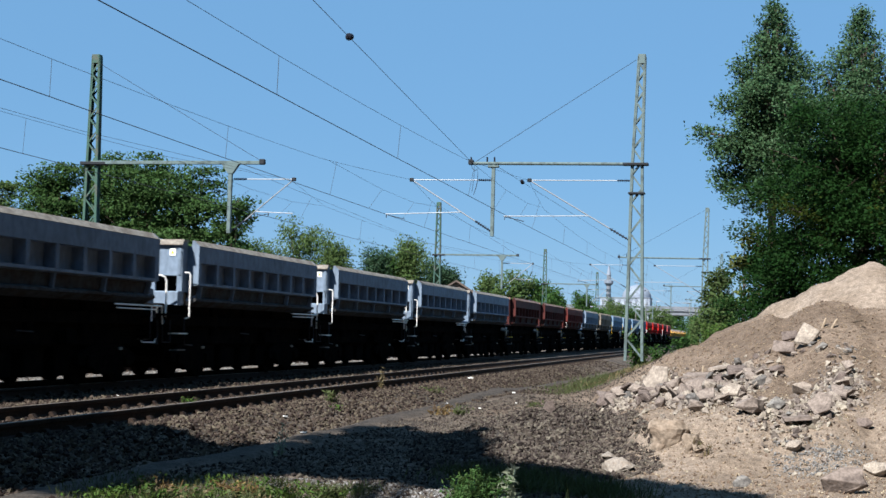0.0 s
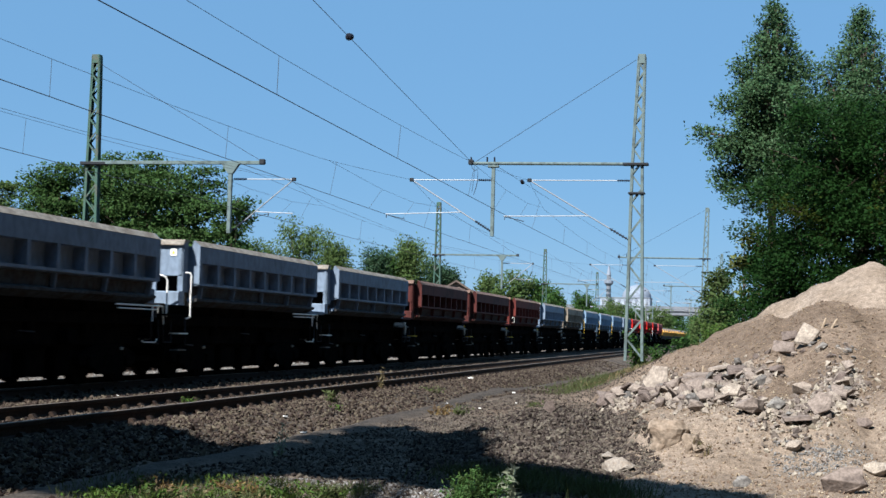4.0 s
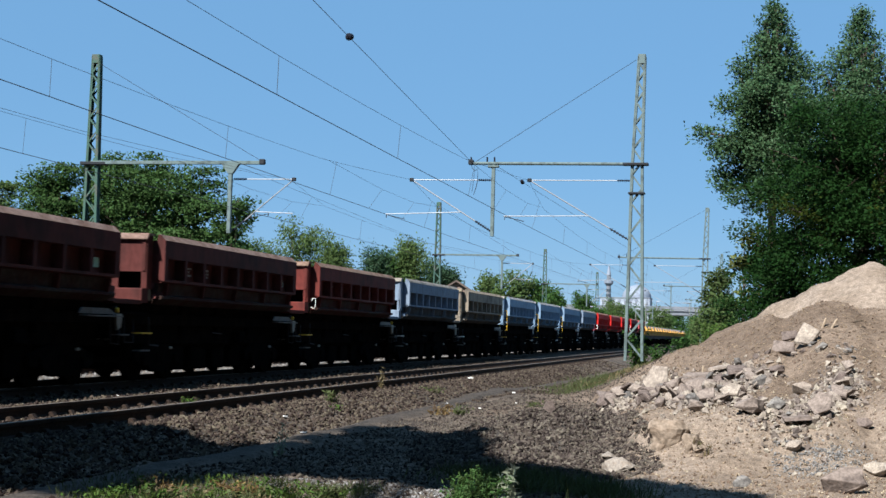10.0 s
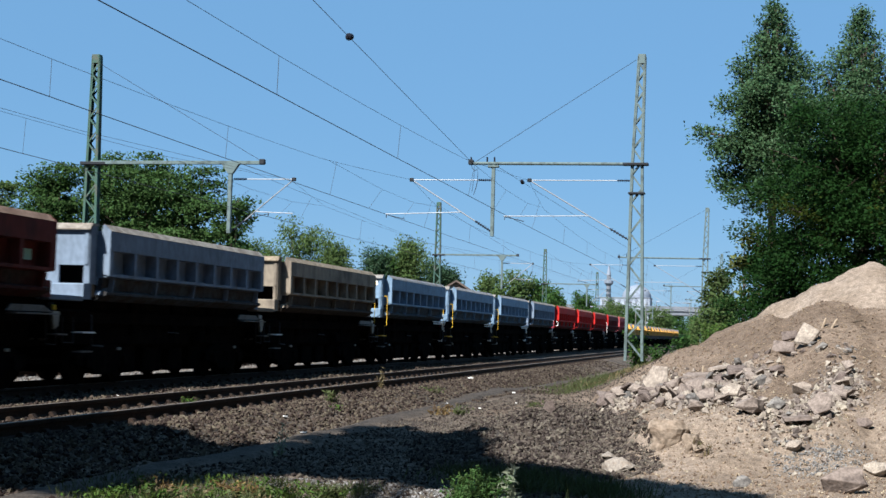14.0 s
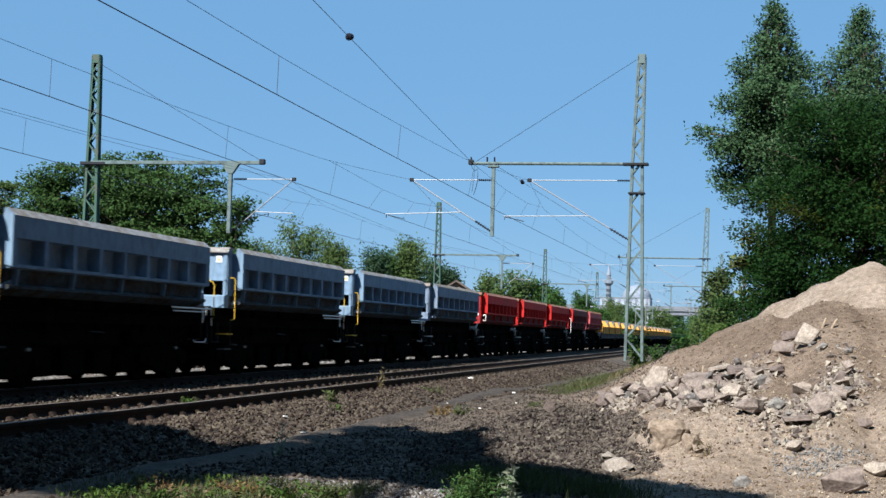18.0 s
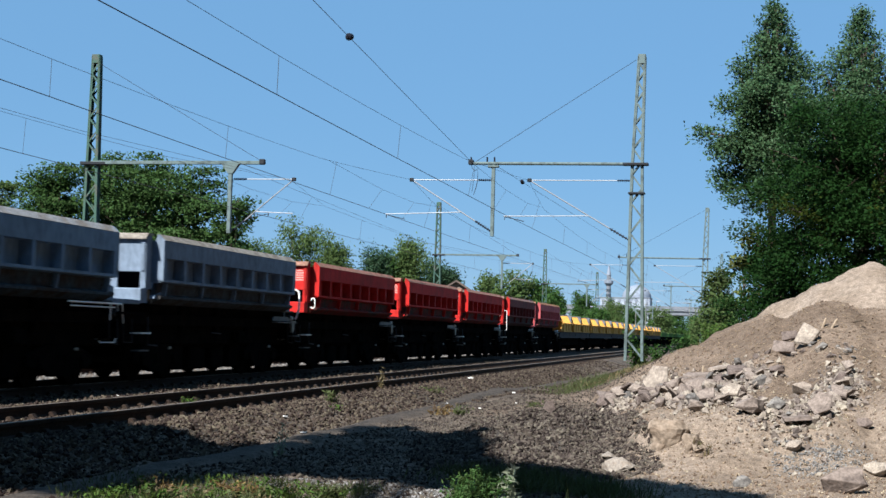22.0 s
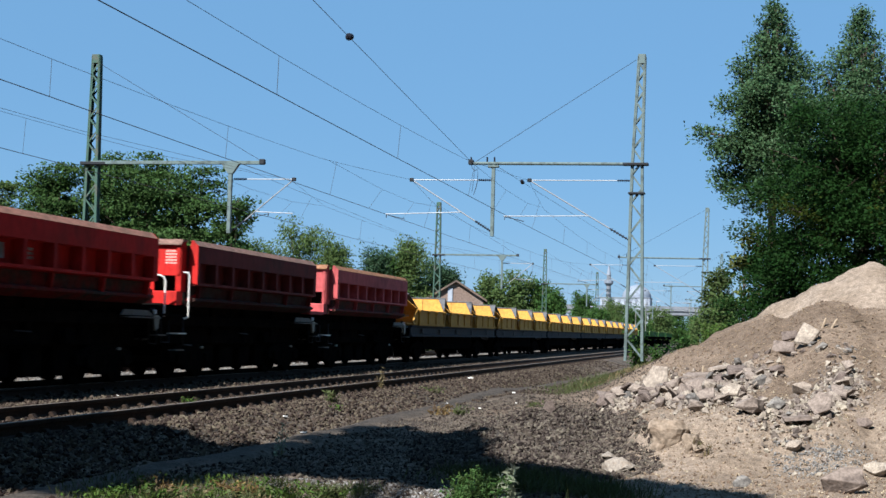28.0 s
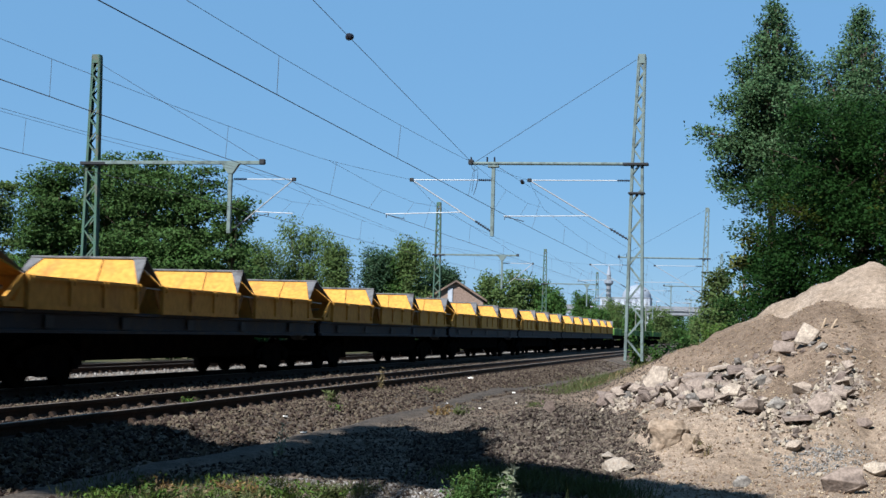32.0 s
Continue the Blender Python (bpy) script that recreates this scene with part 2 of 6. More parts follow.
def ground_mat():
    """Sand, dark cinder, ballast and grass, each where it lies."""
    m = mat("ground_soil", (0.09, 0.073, 0.059), 0.95, spots=(0.052, 0.044, 0.037), spot_scale=0.7, grain=0.22, grain_scale=14, bump=0.03, bump_scale=13)
    n, l = m.node_tree.nodes, m.node_tree.links
    b = n["Principled BSDF"]
    src = b.inputs["Base Color"].links[0].from_socket
    for attr, colour, second, sc in (("sand", (0.156, 0.12, 0.093), (0.108, 0.081, 0.061), 0.6), ("pale", (0.225, 0.184, 0.15), (0.176, 0.14, 0.11), 1.2), ("path", (0.064, 0.055, 0.048), (0.046, 0.04, 0.035), 3.0),
                                     ("gravel", (0.062, 0.055, 0.05), (0.04, 0.035, 0.032), 6.0), ("grass", (0.0425, 0.0467, 0.0221), (0.0723, 0.0638, 0.0382), 1.0)):
        at = n.new("ShaderNodeAttribute")
        at.attribute_name = attr
        t = n.new("ShaderNodeTexNoise")
        t.inputs["Scale"].default_value, t.inputs["Detail"].default_value = sc, 8.0
        cr = n.new("ShaderNodeMix")
        cr.data_type = "RGBA"
        cr.inputs[6].default_value, cr.inputs[7].default_value = (*colour, 1), (*second, 1)
        mr = n.new("ShaderNodeMapRange")
        mr.inputs["From Min"].default_value, mr.inputs["From Max"].default_value = 0.38, 0.62
        co = n.new("ShaderNodeTexCoord")
        l.new(co.outputs["Object"], t.inputs["Vector"])
        l.new(t.outputs["Fac"], mr.inputs["Value"])
        l.new(mr.outputs[0], cr.inputs[0])
        x = n.new("ShaderNodeMix")
        x.data_type = "RGBA"
        l.new(at.outputs["Fac"], x.inputs[0])
        l.new(src, x.inputs[6])
        l.new(cr.outputs[2], x.inputs[7])
        src = x.outputs[2]
    # fine grit over everything
    for scale, lo, hi in ((55.0, 0.58, 1.42), (9.0, 0.74, 1.26)):
        t = n.new("ShaderNodeTexNoise")
        t.inputs["Scale"].default_value, t.inputs["Detail"].default_value = scale, 6.0
        l.new(n.new("ShaderNodeTexCoord").outputs["Object"], t.inputs["Vector"])
        r = n.new("ShaderNodeMapRange")
        r.inputs["From Min"].default_value, r.inputs["From Max"].default_value = 0.32, 0.68
        r.inputs["To Min"].default_value, r.inputs["To Max"].default_value = lo, hi
        g = n.new("ShaderNodeHueSaturation")
        l.new(t.outputs["Fac"], r.inputs["Value"])
        l.new(r.outputs[0], g.inputs["Value"])
        l.new(src, g.inputs["Color"])
        src = g.outputs[0]
    l.new(src, b.inputs["Base Color"])
    return m


def steps(*spans):
    out = []
    for lo, hi, d in spans:
        out += list(np.arange(lo, hi, d))
    return out + [spans[-1][1]]


def build_ground():
    xs = steps((-1500, -300, 200), (-300, -60, 30), (-60, -27, 4), (-27, -12.7, 0.5), (-12.7, 5.0, 0.11), (5.0, 16, 0.5), (16, 60, 5), (60, 300, 40), (300, 1500, 200))
    ys = steps((-300, -20, 40), (-20, 10, 3), (10, 36, 0.12), (36, 60, 0.4), (60, 140, 2), (140, 400, 20), (400, 2600, 200))
    g = sheet("ground", xs, ys, land, ground_mat())
    tagged(g, "trodden earth, cinder, sand heap and ballast beside the tracks", "ground", kind="structure")
    me = g.data
    co = np.empty(len(me.vertices) * 3)
    me.vertices.foreach_get("co", co)
    co = co.reshape(-1, 3)
    layers = {k: [] for k in ("sand", "pale", "path", "gravel", "grass")}
    for x, y, z in co:
        w = 0.5 * wob(x, y, 0.8, 2) + 0.3 * wob(x, y, 2.6, 6)
        p = pile(x, y) if x > -8 else 0.0
        gr = gravel_heap(x, y) if x > -7 else 0.0
        near_sand = smooth(-1.9, -0.9, x + 0.06 * (20 - y) + 0.5 * w) * (1 - smooth(60, 70, y)) * smooth(12, 14, y)
        strip = smooth(-6.0, -4.8, x + w) * smooth(25, 31, y + w) * (1 - smooth(48, 56, y))
        layers["sand"].append(max(near_sand, strip, smooth(0.12, 0.4, p + 0.2 * w)) * (1 - smooth(-0.05, 0.12, gr - p)))
        crest = smooth(28.9, 29.5, y + 0.4 * w) * smooth(-0.4, 0.6, x) * smooth(0.6, 1.2, p) * (1 - smooth(60, 70, y))
        floor_sand = 0.75 * (1 - smooth(19.5, 22.0, y + w)) * smooth(12, 14, y)
        beyond = 0.4 * smooth(-18.3, -17.8, x) * (1 - smooth(-15.9, -15.4, x)) * smooth(0, 5, y) * (1 - smooth(150, 200, y))
        layers["pale"].append(max(crest, floor_sand * layers["sand"][-1], beyond))
        layers["path"].append((1 - smooth(0.15, 0.24, abs(x - path_x(y)))) * smooth(9, 10, y) * (1 - smooth(50, 58, y)))
        layers["gravel"].append(smooth(0.02, 0.12, gr - 0.7 * p + 0.08 * w) if y < 60 else 0.0)
        far = smooth(60, 75, y) * (1 if x < -26 or x > -6.0 else 0)
        bank = smooth(40, 50, y) * smooth(-5.5, -4.5, x + w) * (1 if x < 6 else 0)
        left = smooth(-25, -28, x)
        layers["grass"].append(max(far, min(1, bank * (0.7 + w)), left))
    for k, v in layers.items():
        a = me.attributes.new(k, "FLOAT", "POINT")
        a.data.foreach_set("value", np.clip(v, 0, 1))
    return g


build_ground()


# ---- tracks ----
RAIL_OUT = [(-0.036, 0), (0.036, 0), (0.036, -0.04), (0.010, -0.055), (0.010, -0.145), (0.065, -0.16), (0.065, -0.172),
            (-0.065, -0.172), (-0.065, -0.16), (-0.010, -0.145), (-0.010, -0.055), (-0.036, -0.04)]


def build_track(x, lo, hi, label, z=0.0):
    t = thing("railway_track", label, "railway track", pose(x, 0, z), "tracks")
    t["kind"] = "structure"
    for s in (-0.7535, 0.7535):
        rail = part("rail", prism(bmesh.new(), RAIL_OUT, "y", lo, hi, Matrix.Translation((s, 0, 0))), M_RAIL, t)
        bm = bmesh.new()
        box(bm, (s, (lo + hi) / 2, 0.001), (0.066, hi - lo, 0.006))
        part("rail_head", bm, M_RAIL_HEAD, rail, "worn bright running surface")
    bm = box(bmesh.new(), (0, 0, -0.245), (2.6, 0.25, 0.15), 0.012)
    sl = part("sleeper", bm, M_SLEEPER, t)
    bm = bmesh.new()
    for s in (-0.7535, 0.7535):
        box(bm, (s, 0, -0.166), (0.34, 0.16, 0.018))
        for d in (-1, 1):
            prism(bm, [(-0.06, -0.157), (0.06, -0.157), (0.022, -0.105), (-0.022, -0.105)], "y", -0.05, 0.05, Matrix.Translation((s + d * 0.105, 0, 0)))
    cl = part("rail_fastening", bm, M_PLATE, sl)
    return t, sl, cl


near_t, near_s, near_c = build_track(TRACKS[0], -20, 420, "rusty rails on dark wooden sleepers in ballast")
mid_t, mid_s, mid_c = build_track(TRACKS[1], -20, 420, "railway track under the goods train", -DIP)
far_t, far_s, far_c = build_track(TRACKS[2], -20, 420, "rusty railway track beyond the goods train", -DIP)

# ---- overhead line ----
WIRE_Y = [-10.3 + 64.3 * k for k in range(7)]


def lattice_mast(t, x, z0, z1, w0, w1, fine, steel=M_GREEN_STEEL, lean=0.0):
    """Two pairs of channels that run together towards the top, with zigzag bars."""
    body = part("mast_foot", box(bmesh.new(), (x, 0, z0 - 0.62), (0.8, 0.7, 0.6), 0.03), M_CONCRETE, t, "concrete foundation")
    def half(z):
        return 0.5 * (w0 + (w1 - w0) * (z - z0) / (z1 - z0))
    def mid(z):
        return x + lean * max(0.0, z - 7.6) / (z1 - 7.6)
    dep = 0.14
    for sx in (-1, 1):
        bm = bmesh.new()
        top = bmesh.new()
        for sy in (-1, 1):
            flat(bm, (x + sx * half(z0), sy * dep, z0), (x + sx * half(7.6), sy * dep * 0.9, 7.6), 0.04, 0.1, (0, 1, 0))
            flat(top, (x + sx * half(7.6), sy * dep * 0.9, 7.6), (mid(z1) + sx * half(z1), sy * dep * 0.8, z1), 0.04, 0.1, (0, 1, 0))
        flat(bm, (x + sx * (half(z0) + 0.012), 0, z0), (x + sx * (half(7.6) + 0.012), 0, 7.6), 0.30, 0.012, (0, 1, 0))
        flat(top, (x + sx * (half(7.6) + 0.012), 0, 7.6), (mid(z1) + sx * (half(z1) + 0.012), 0, z1), 0.30, 0.012, (0, 1, 0))
        part("mast_leg", bm, steel, t)
        part("mast_leg", top, steel, t)
    z, k, bars = z0 + 0.1, 0, []
    while z < z1 - 0.2:
        dz = 2.0 * half(z) * 1.0 + 0.12
        z2 = min(z1 - 0.1, z + dz)
        s = 1 if k % 2 else -1
        bars.append((z, z2, s))
        z, k = z2, k + 1
    joined = bmesh.new()
    for za, zb, s in bars:
        for sy in (-1, 1):
            bm = bmesh.new() if fine else joined
            flat(bm, (mid(za) - s * half(za), sy * (dep - 0.02), za), (mid(zb) + s * half(zb), sy * (dep - 0.02), zb), 0.014, 0.06, (0, 1, 0))
            if fine:
                part("lattice_bar", bm, steel, t)
    if fine:
        joined.free()
    else:
        part("lattice", joined, steel, t)
    part("mast_cap", box(bmesh.new(), (mid(z1), 0, z1 - 0.1), (w1 + 0.06, 0.3, 0.36), 0.01), steel, t)


def insulator(t, a, b, r=0.055):
    a, b = Vector(a), Vector(b)
    bm = bmesh.new()
    bar(bm, a, b, 0.022)
    k = 7
    for i in range(k):
        f = (i + 0.7) / (k + 0.4)
        bar(bm, a.lerp(b, f - 0.03), a.lerp(b, f + 0.03), r, 8, r * 0.6)
    return part("insulator", bm, M_INSUL, t, "dark ribbed insulator")


def cantilever(t, x, s, reach, wire, zt=7.0, zl=4.9, zs=5.72, ze=5.66, turned=False):
    """A hinged bracket from x towards s that carries the two wires."""
    e = x + s * reach
    c = part("top_tube", bar(bmesh.new(), (x + s * 0.62, 0, zt), (e, 0, zt), 0.02, 8), M_ALU, t, "bright aluminium tube")
    insulator(t, (x + s * 0.06, 0, zt), (x + s * 0.62, 0, zt))
    a, b = Vector((x, 0, zl)), Vector((e, 0, zt))
    part("strut", bar(bmesh.new(), a.lerp(b, 0.22), b, 0.024, 8), M_ALU, t, "bright aluminium tube")
    insulator(t, a.lerp(b, 0.02), a.lerp(b, 0.22), 0.06)
    fr = a.lerp(b, (zs - zl) / (zt - zl))
    far_end = wire + s * 0.06 if not turned else wire + s * 1.0
    part("steady_tube", bar(bmesh.new(), (fr.x, 0, zs), (far_end, 0, ze), 0.018, 8), M_ALU, t, "bright aluminium tube")
    part("steady_arm", bar(bmesh.new(), (wire + s * 0.02, 0, ze - 0.02), (wire - s * 0.75, -0.1, ze - 0.2), 0.014), M_DARK_STEEL, t)
    part("steady_hook", bar(bmesh.new(), (wire, 0, ze), (wire, -0.05, ze - 0.14), 0.016), M_DARK_STEEL, t)
    part("clamp", box(bmesh.new(), (e, 0, zt), (0.16, 0.12, 0.14), 0.02), M_DARK_STEEL, t)


def mast_near(y, x, fine, z0):
    t = thing("catenary_mast", "grey-green lattice catenary mast with a long cross arm", "catenary mast", pose(0, y, 0), "catenary masts")
    lattice_mast(t, x, z0, 11.66, 0.62, 0.22, fine, lean=0.11)
    part("cross_arm", bar(bmesh.new(), (x + 0.1, -0.17, 7.6), (-10.42, -0.17, 7.62), 0.062, 10), M_GREEN_STEEL, t)
    part("arm_bracket", box(bmesh.new(), (x - 0.05, -0.1, 7.6), (0.95, 0.34, 0.1), 0.02), M_DARK_STEEL, t)
    part("arm_bracket", box(bmesh.new(), (x, -0.05, 6.52), (0.62, 0.34, 0.08), 0.02), M_DARK_STEEL, t)
    part("drop_post", box(bmesh.new(), (-9.55, -0.17, 6.2), (0.13, 0.13, 2.72), 0.01), M_GREEN_STEEL, t)
    part("post_bracket", box(bmesh.new(), (-9.55, -0.17, 7.5), (0.42, 0.2, 0.08), 0.01), M_GREEN_STEEL, t)
    part("stay", bar(bmesh.new(), (x - 0.1, -0.1, 11.52), (-10.25, -0.17, 7.68), 0.009), M_DARK_STEEL, t, "thin steel stay rope")
    part("arm_end", box(bmesh.new(), (-10.42, -0.17, 7.66), (0.2, 0.2, 0.2), 0.03), M_DARK_STEEL, t)
    cantilever(t, x - 0.12, -1, 3.92, -9.1, zl=4.7, zs=5.67, ze=5.63)
    cantilever(t, -9.55, -1, 3.21, -13.72, zl=5.0, zs=5.77, ze=5.67)
    tube("jumper_cable", [(-10.4, -0.2, 7.58), (-10.36, -0.2, 7.42), (-10.24, -0.2, 7.34), (-10.15, -0.2, 7.44), (-10.15, -0.2, 6.96), (-10.2, -0.2, 6.7), (-10.29, -0.2, 6.42)], 0.012, M_DARK_STEEL, t)
    tube("jumper_cable", [(-10.28, -0.2, 7.36), (-10.3, -0.2, 7.0), (-10.36, -0.2, 6.5)], 0.008, M_DARK_STEEL, t)
    for xx in (-10.42, -9.8, -9.52):
        part("post_insulator", bar(bmesh.new(), (xx, -0.17, 7.66), (xx, -0.17, 7.86), 0.035, 6), M_INSUL, t)
    return t


def mast_far(y, x, fine):
    t = thing("catenary_mast", "grey-green lattice catenary mast carrying wires over the outer tracks", "catenary mast", pose(0, y, 0), "catenary masts")
    lattice_mast(t, x, -0.3, 11.96, 0.7, 0.27, fine, M_GREEN_DARK)
    part("cross_arm", box(bmesh.new(), ((x - 18.75) / 2, -0.2, 7.63), (-18.75 - x, 0.14, 0.14), 0.01), M_GREEN_STEEL, t)
    part("arm_bracket", box(bmesh.new(), (x + 0.1, -0.1, 7.6), (1.1, 0.36, 0.13), 0.02), M_DARK_STEEL, t)
    part("drop_post", box(bmesh.new(), (-20.05, -0.2, 6.2), (0.15, 0.15, 2.72), 0.01), M_GREEN_STEEL, t)
    part("post_bracket", prism(bmesh.new(), [(-20.4, 7.56), (-19.7, 7.56), (-19.95, 7.2), (-20.15, 7.2)], "y", -0.3, -0.1), M_GREEN_STEEL, t)
    part("stay", bar(bmesh.new(), (x + 0.1, -0.1, 11.7), (-18.8, -0.2, 7.7), 0.009), M_DARK_STEEL, t, "thin steel stay rope")
    part("arm_end", box(bmesh.new(), (-18.75, -0.2, 7.66), (0.22, 0.2, 0.22), 0.03), M_DARK_STEEL, t)
    cantilever(t, -20.05, 1, 2.55, -18.5, turned=True)
    return t


for k, y in enumerate(WIRE_Y):
    if k == 0 or k > 5:
        continue
    mast_near(y, (-4.15, -3.5, -3.5, -3.6, -3.6)[k - 1], k == 1, (0.3, 0.4, 0.4, 0.3, 0.2)[k - 1])
    mast_far(y, (-26.0, -25.55, -25.45, -25.4, -25.4)[k - 1], k == 1)


def catenary(x0, lean, sag, drops, bend, r=0.0095, first=6.5):
    """Contact wire, carrier wire and droppers of one track, span by span."""
    t = thing("overhead_line", "dark contact wire with carrier wire and droppers", "overhead line", None, "overhead lines")
    con, car = [], []

    def held(x, y):
        """The carrier wire is drawn sideways to the clamp of each bracket."""
        near = min(abs(y - m) for m in WIRE_Y[1:])
        return x0 + (x - x0) * 0.3 + bend * max(0.0, 1 - near / 9.0)
    for k in range(len(WIRE_Y) - 1):
        ya, yb = WIRE_Y[k], WIRE_Y[k + 1]
        xa, xb = (x0 + lean * (1 if j % 2 else -1) for j in (k, k + 1))
        n = 21
        for i in range(n):
            f = i / n
            s = 4 * f * (1 - f)
            x, y = xa + (xb - xa) * f, ya + (yb - ya) * f
            con.append((x, y, 5.66 - 0.02 * s))
            car.append((held(x, y), y, 7.0 - sag * s))
        if k < 4:
            for i in range(drops):
                f = (first + 10.0 * i) / (yb - ya)
                s = 4 * f * (1 - f)
                x, y = xa + (xb - xa) * f, ya + (yb - ya) * f
                part("dropper", bar(bmesh.new(), (x, y, 5.66 - 0.02 * s), (held(x, y), y, 7.0 - sag * s), 0.0055, 4), M_COPPER, t)
            # the stitch wire under each bracket, with its two short hangers
            xc = held(xb, yb)
            tube("stitch_wire", [(held(xb, yb - 8.5), yb - 8.5, 6.72), (xb + 0.5 * (xc - xb), yb - 2.6, 6.36), (xb + 0.5 * (xc - xb), yb + 2.6, 6.36), (held(xb, yb + 8.5), yb + 8.5, 6.72)], 0.005, M_COPPER, t)
            for d in (-2.6, 2.6):
                part("hanger", bar(bmesh.new(), (xb, yb + d, 5.66), (xb + 0.5 * (xc - xb), yb + d, 6.36), 0.005, 4), M_COPPER, t)
    tube("contact_wire", con, r, M_COPPER, t)
    tube("carrier_wire", car, r * 0.55, M_COPPER, t)


catenary(-8.86, -0.2, 0.62, 6, 0.7)
catenary(-13.58, -0.16, 0.62, 6, 0.85)
catenary(-18.9, -0.2, 0.5, 6, 1.3, first=5.5)


def feeder(p0, p1, at):
    t = thing("feeder_wire", "thin dark feeder wire with a line insulator", "feeder wire")
    tube("wire", [p0, Vector(p0).lerp(Vector(p1), 0.5), p1], 0.007, M_COPPER, t)
    d = (Vector(p1) - Vector(p0)).normalized()
    q = Vector(p0) + d * at
    bm = bmesh.new()
    for o, r in ((-0.09, 0.075), (0.0, 0.05), (0.1, 0.085)):
        bmesh.ops.create_uvsphere(bm, u_segments=8, v_segments=6, radius=r, matrix=Matrix.Translation(q + d * o + Vector((0.02, 0, -o * 0.2))))
    part("insulator", bm, M_INSUL, t, "dark line insulator")


feeder((-10.4, 53.83, 7.66), (-6.0, -8.0, 7.66), 23.3)
feeder((-9.6, 53.83, 7.62), (-7.5, 118.3, 7.02), 6.0)
tube_extra = thing("feeder_wire", "thin dark wire between the outer masts", "feeder wire")
tube("wire", [(-19.4, -10, 7.3), (-19.4, 21.8, 6.6), (-19.4, 39.6, 6.86), (-19.4, 53.8, 7.35), (-19.4, 86.0, 6.6), (-19.4, 118.1, 7.35), (-19.4, 182.4, 7.35)], 0.006, M_COPPER, tube_extra)


# ---- the goods train ----
def paint(name, base, dirt, amount=(0.47, 0.66)):
    return mat(name, base, 0.65, 0.0, spec=0.06, spots=dirt, spot_scale=1.6, spot_at=amount, grain=0.1, grain_scale=9, bump=0.004, bump_scale=7, stretch=(1, 1, 0.5))


PAINTS = {
    "grey": paint("blue_grey_wagon_paint", (0.158, 0.207, 0.275), (0.132, 0.172, 0.226)),
    "blue": paint("pale_blue_wagon_paint", (0.16, 0.245, 0.345), (0.136, 0.206, 0.288)),
    "beige": paint("beige_wagon_paint", (0.22, 0.19, 0.152), (0.11, 0.095, 0.08)),
    "brown": paint("oxide_brown_wagon_paint", (0.075, 0.024, 0.022), (0.042, 0.017, 0.016)),
    "oxide": paint("oxide_red_wagon_paint", (0.115, 0.028, 0.024), (0.068, 0.022, 0.02)),
    "red": paint("bright_red_wagon_paint", (0.425, 0.0213, 0.0195), (0.281, 0.0213, 0.0187)),
    "wine": paint("dark_wine_red_wagon_paint", (0.128, 0.0238, 0.0238), (0.085, 0.0221, 0.0204)),
    "pink": paint("faded_pinkish_red_wagon_paint", (0.4, 0.085, 0.09), (0.285, 0.066, 0.07)),
}
def dusty(name, base, second):
    return mat(name, base, 0.9, spots=second, spot_scale=2.0, spot_at=(0.42, 0.66), grain=0.16, grain_scale=12)


DUST = {
    "grey": dusty("dusty_grey_lip", (0.24, 0.225, 0.2), (0.15, 0.13, 0.11)), "blue": dusty("dusty_blue_lip", (0.24, 0.25, 0.26), (0.17, 0.15, 0.13)),
    "beige": dusty("dusty_beige_lip", (0.24, 0.2, 0.15), (0.17, 0.14, 0.1)), "brown": dusty("dusty_brown_lip", (0.19, 0.135, 0.115), (0.12, 0.075, 0.06)),
    "oxide": dusty("dusty_oxide_lip", (0.19, 0.13, 0.1), (0.13, 0.085, 0.065)),
    "red": dusty("dusty_red_lip", (0.26, 0.13, 0.1), (0.17, 0.1, 0.075)), "wine": dusty("dusty_wine_lip", (0.2, 0.12, 0.1), (0.14, 0.09, 0.075)), "pink": dusty("dusty_pink_lip", (0.26, 0.13, 0.075), (0.18, 0.09, 0.055)),
}
# paint cut to a third, painting in the overhang's shade, plus brown dirt spots
SHADE_GRIME = {key: mat("shade_grimy_" + key, tuple(0.34 * c for c in base), 0.85, spec=0.1, spots=(0.035, 0.028, 0.024), spot_scale=1.8, spot_at=(0.4, 0.62), grain=0.2, grain_scale=9) for key, base in (
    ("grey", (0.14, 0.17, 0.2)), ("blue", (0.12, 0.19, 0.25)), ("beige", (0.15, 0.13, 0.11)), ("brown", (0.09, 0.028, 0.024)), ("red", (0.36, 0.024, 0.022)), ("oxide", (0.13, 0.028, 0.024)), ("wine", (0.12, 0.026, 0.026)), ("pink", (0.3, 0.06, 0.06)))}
# underframe and wheels near black: the deep shade under the wagons is in the colour
M_FRAME = mat("shade_black_underframe", (0.006, 0.0057, 0.0055), 0.95, 0.0, spec=0.0, spots=(0.01, 0.0085, 0.0075), spot_scale=3, grain=0.15)
M_WHITE_RAIL = mat("white_handrail", (0.84, 0.84, 0.82), 0.5, grain=0.05)
M_YELLOW_RAIL = mat("yellow_handrail", (0.72, 0.45, 0.05), 0.5, grain=0.05)
M_WHEEL = mat("shade_dark_wheel_steel", (0.011, 0.0095, 0.0085), 0.85, 0.0, grain=0.1, spec=0.0)
M_SIGN = mat("white_sign", (0.78, 0.78, 0.74), 0.6, grain=0.04)
M_SIGN_Y = mat("yellow_warning", (0.75, 0.5, 0.03), 0.6, grain=0.04)
M_SIGN_T = mat("pale_green_sign", (0.35, 0.6, 0.5), 0.6, grain=0.05)
M_DARKBAR = mat("dark_marking", (0.035, 0.038, 0.042), 0.7, grain=0.05)
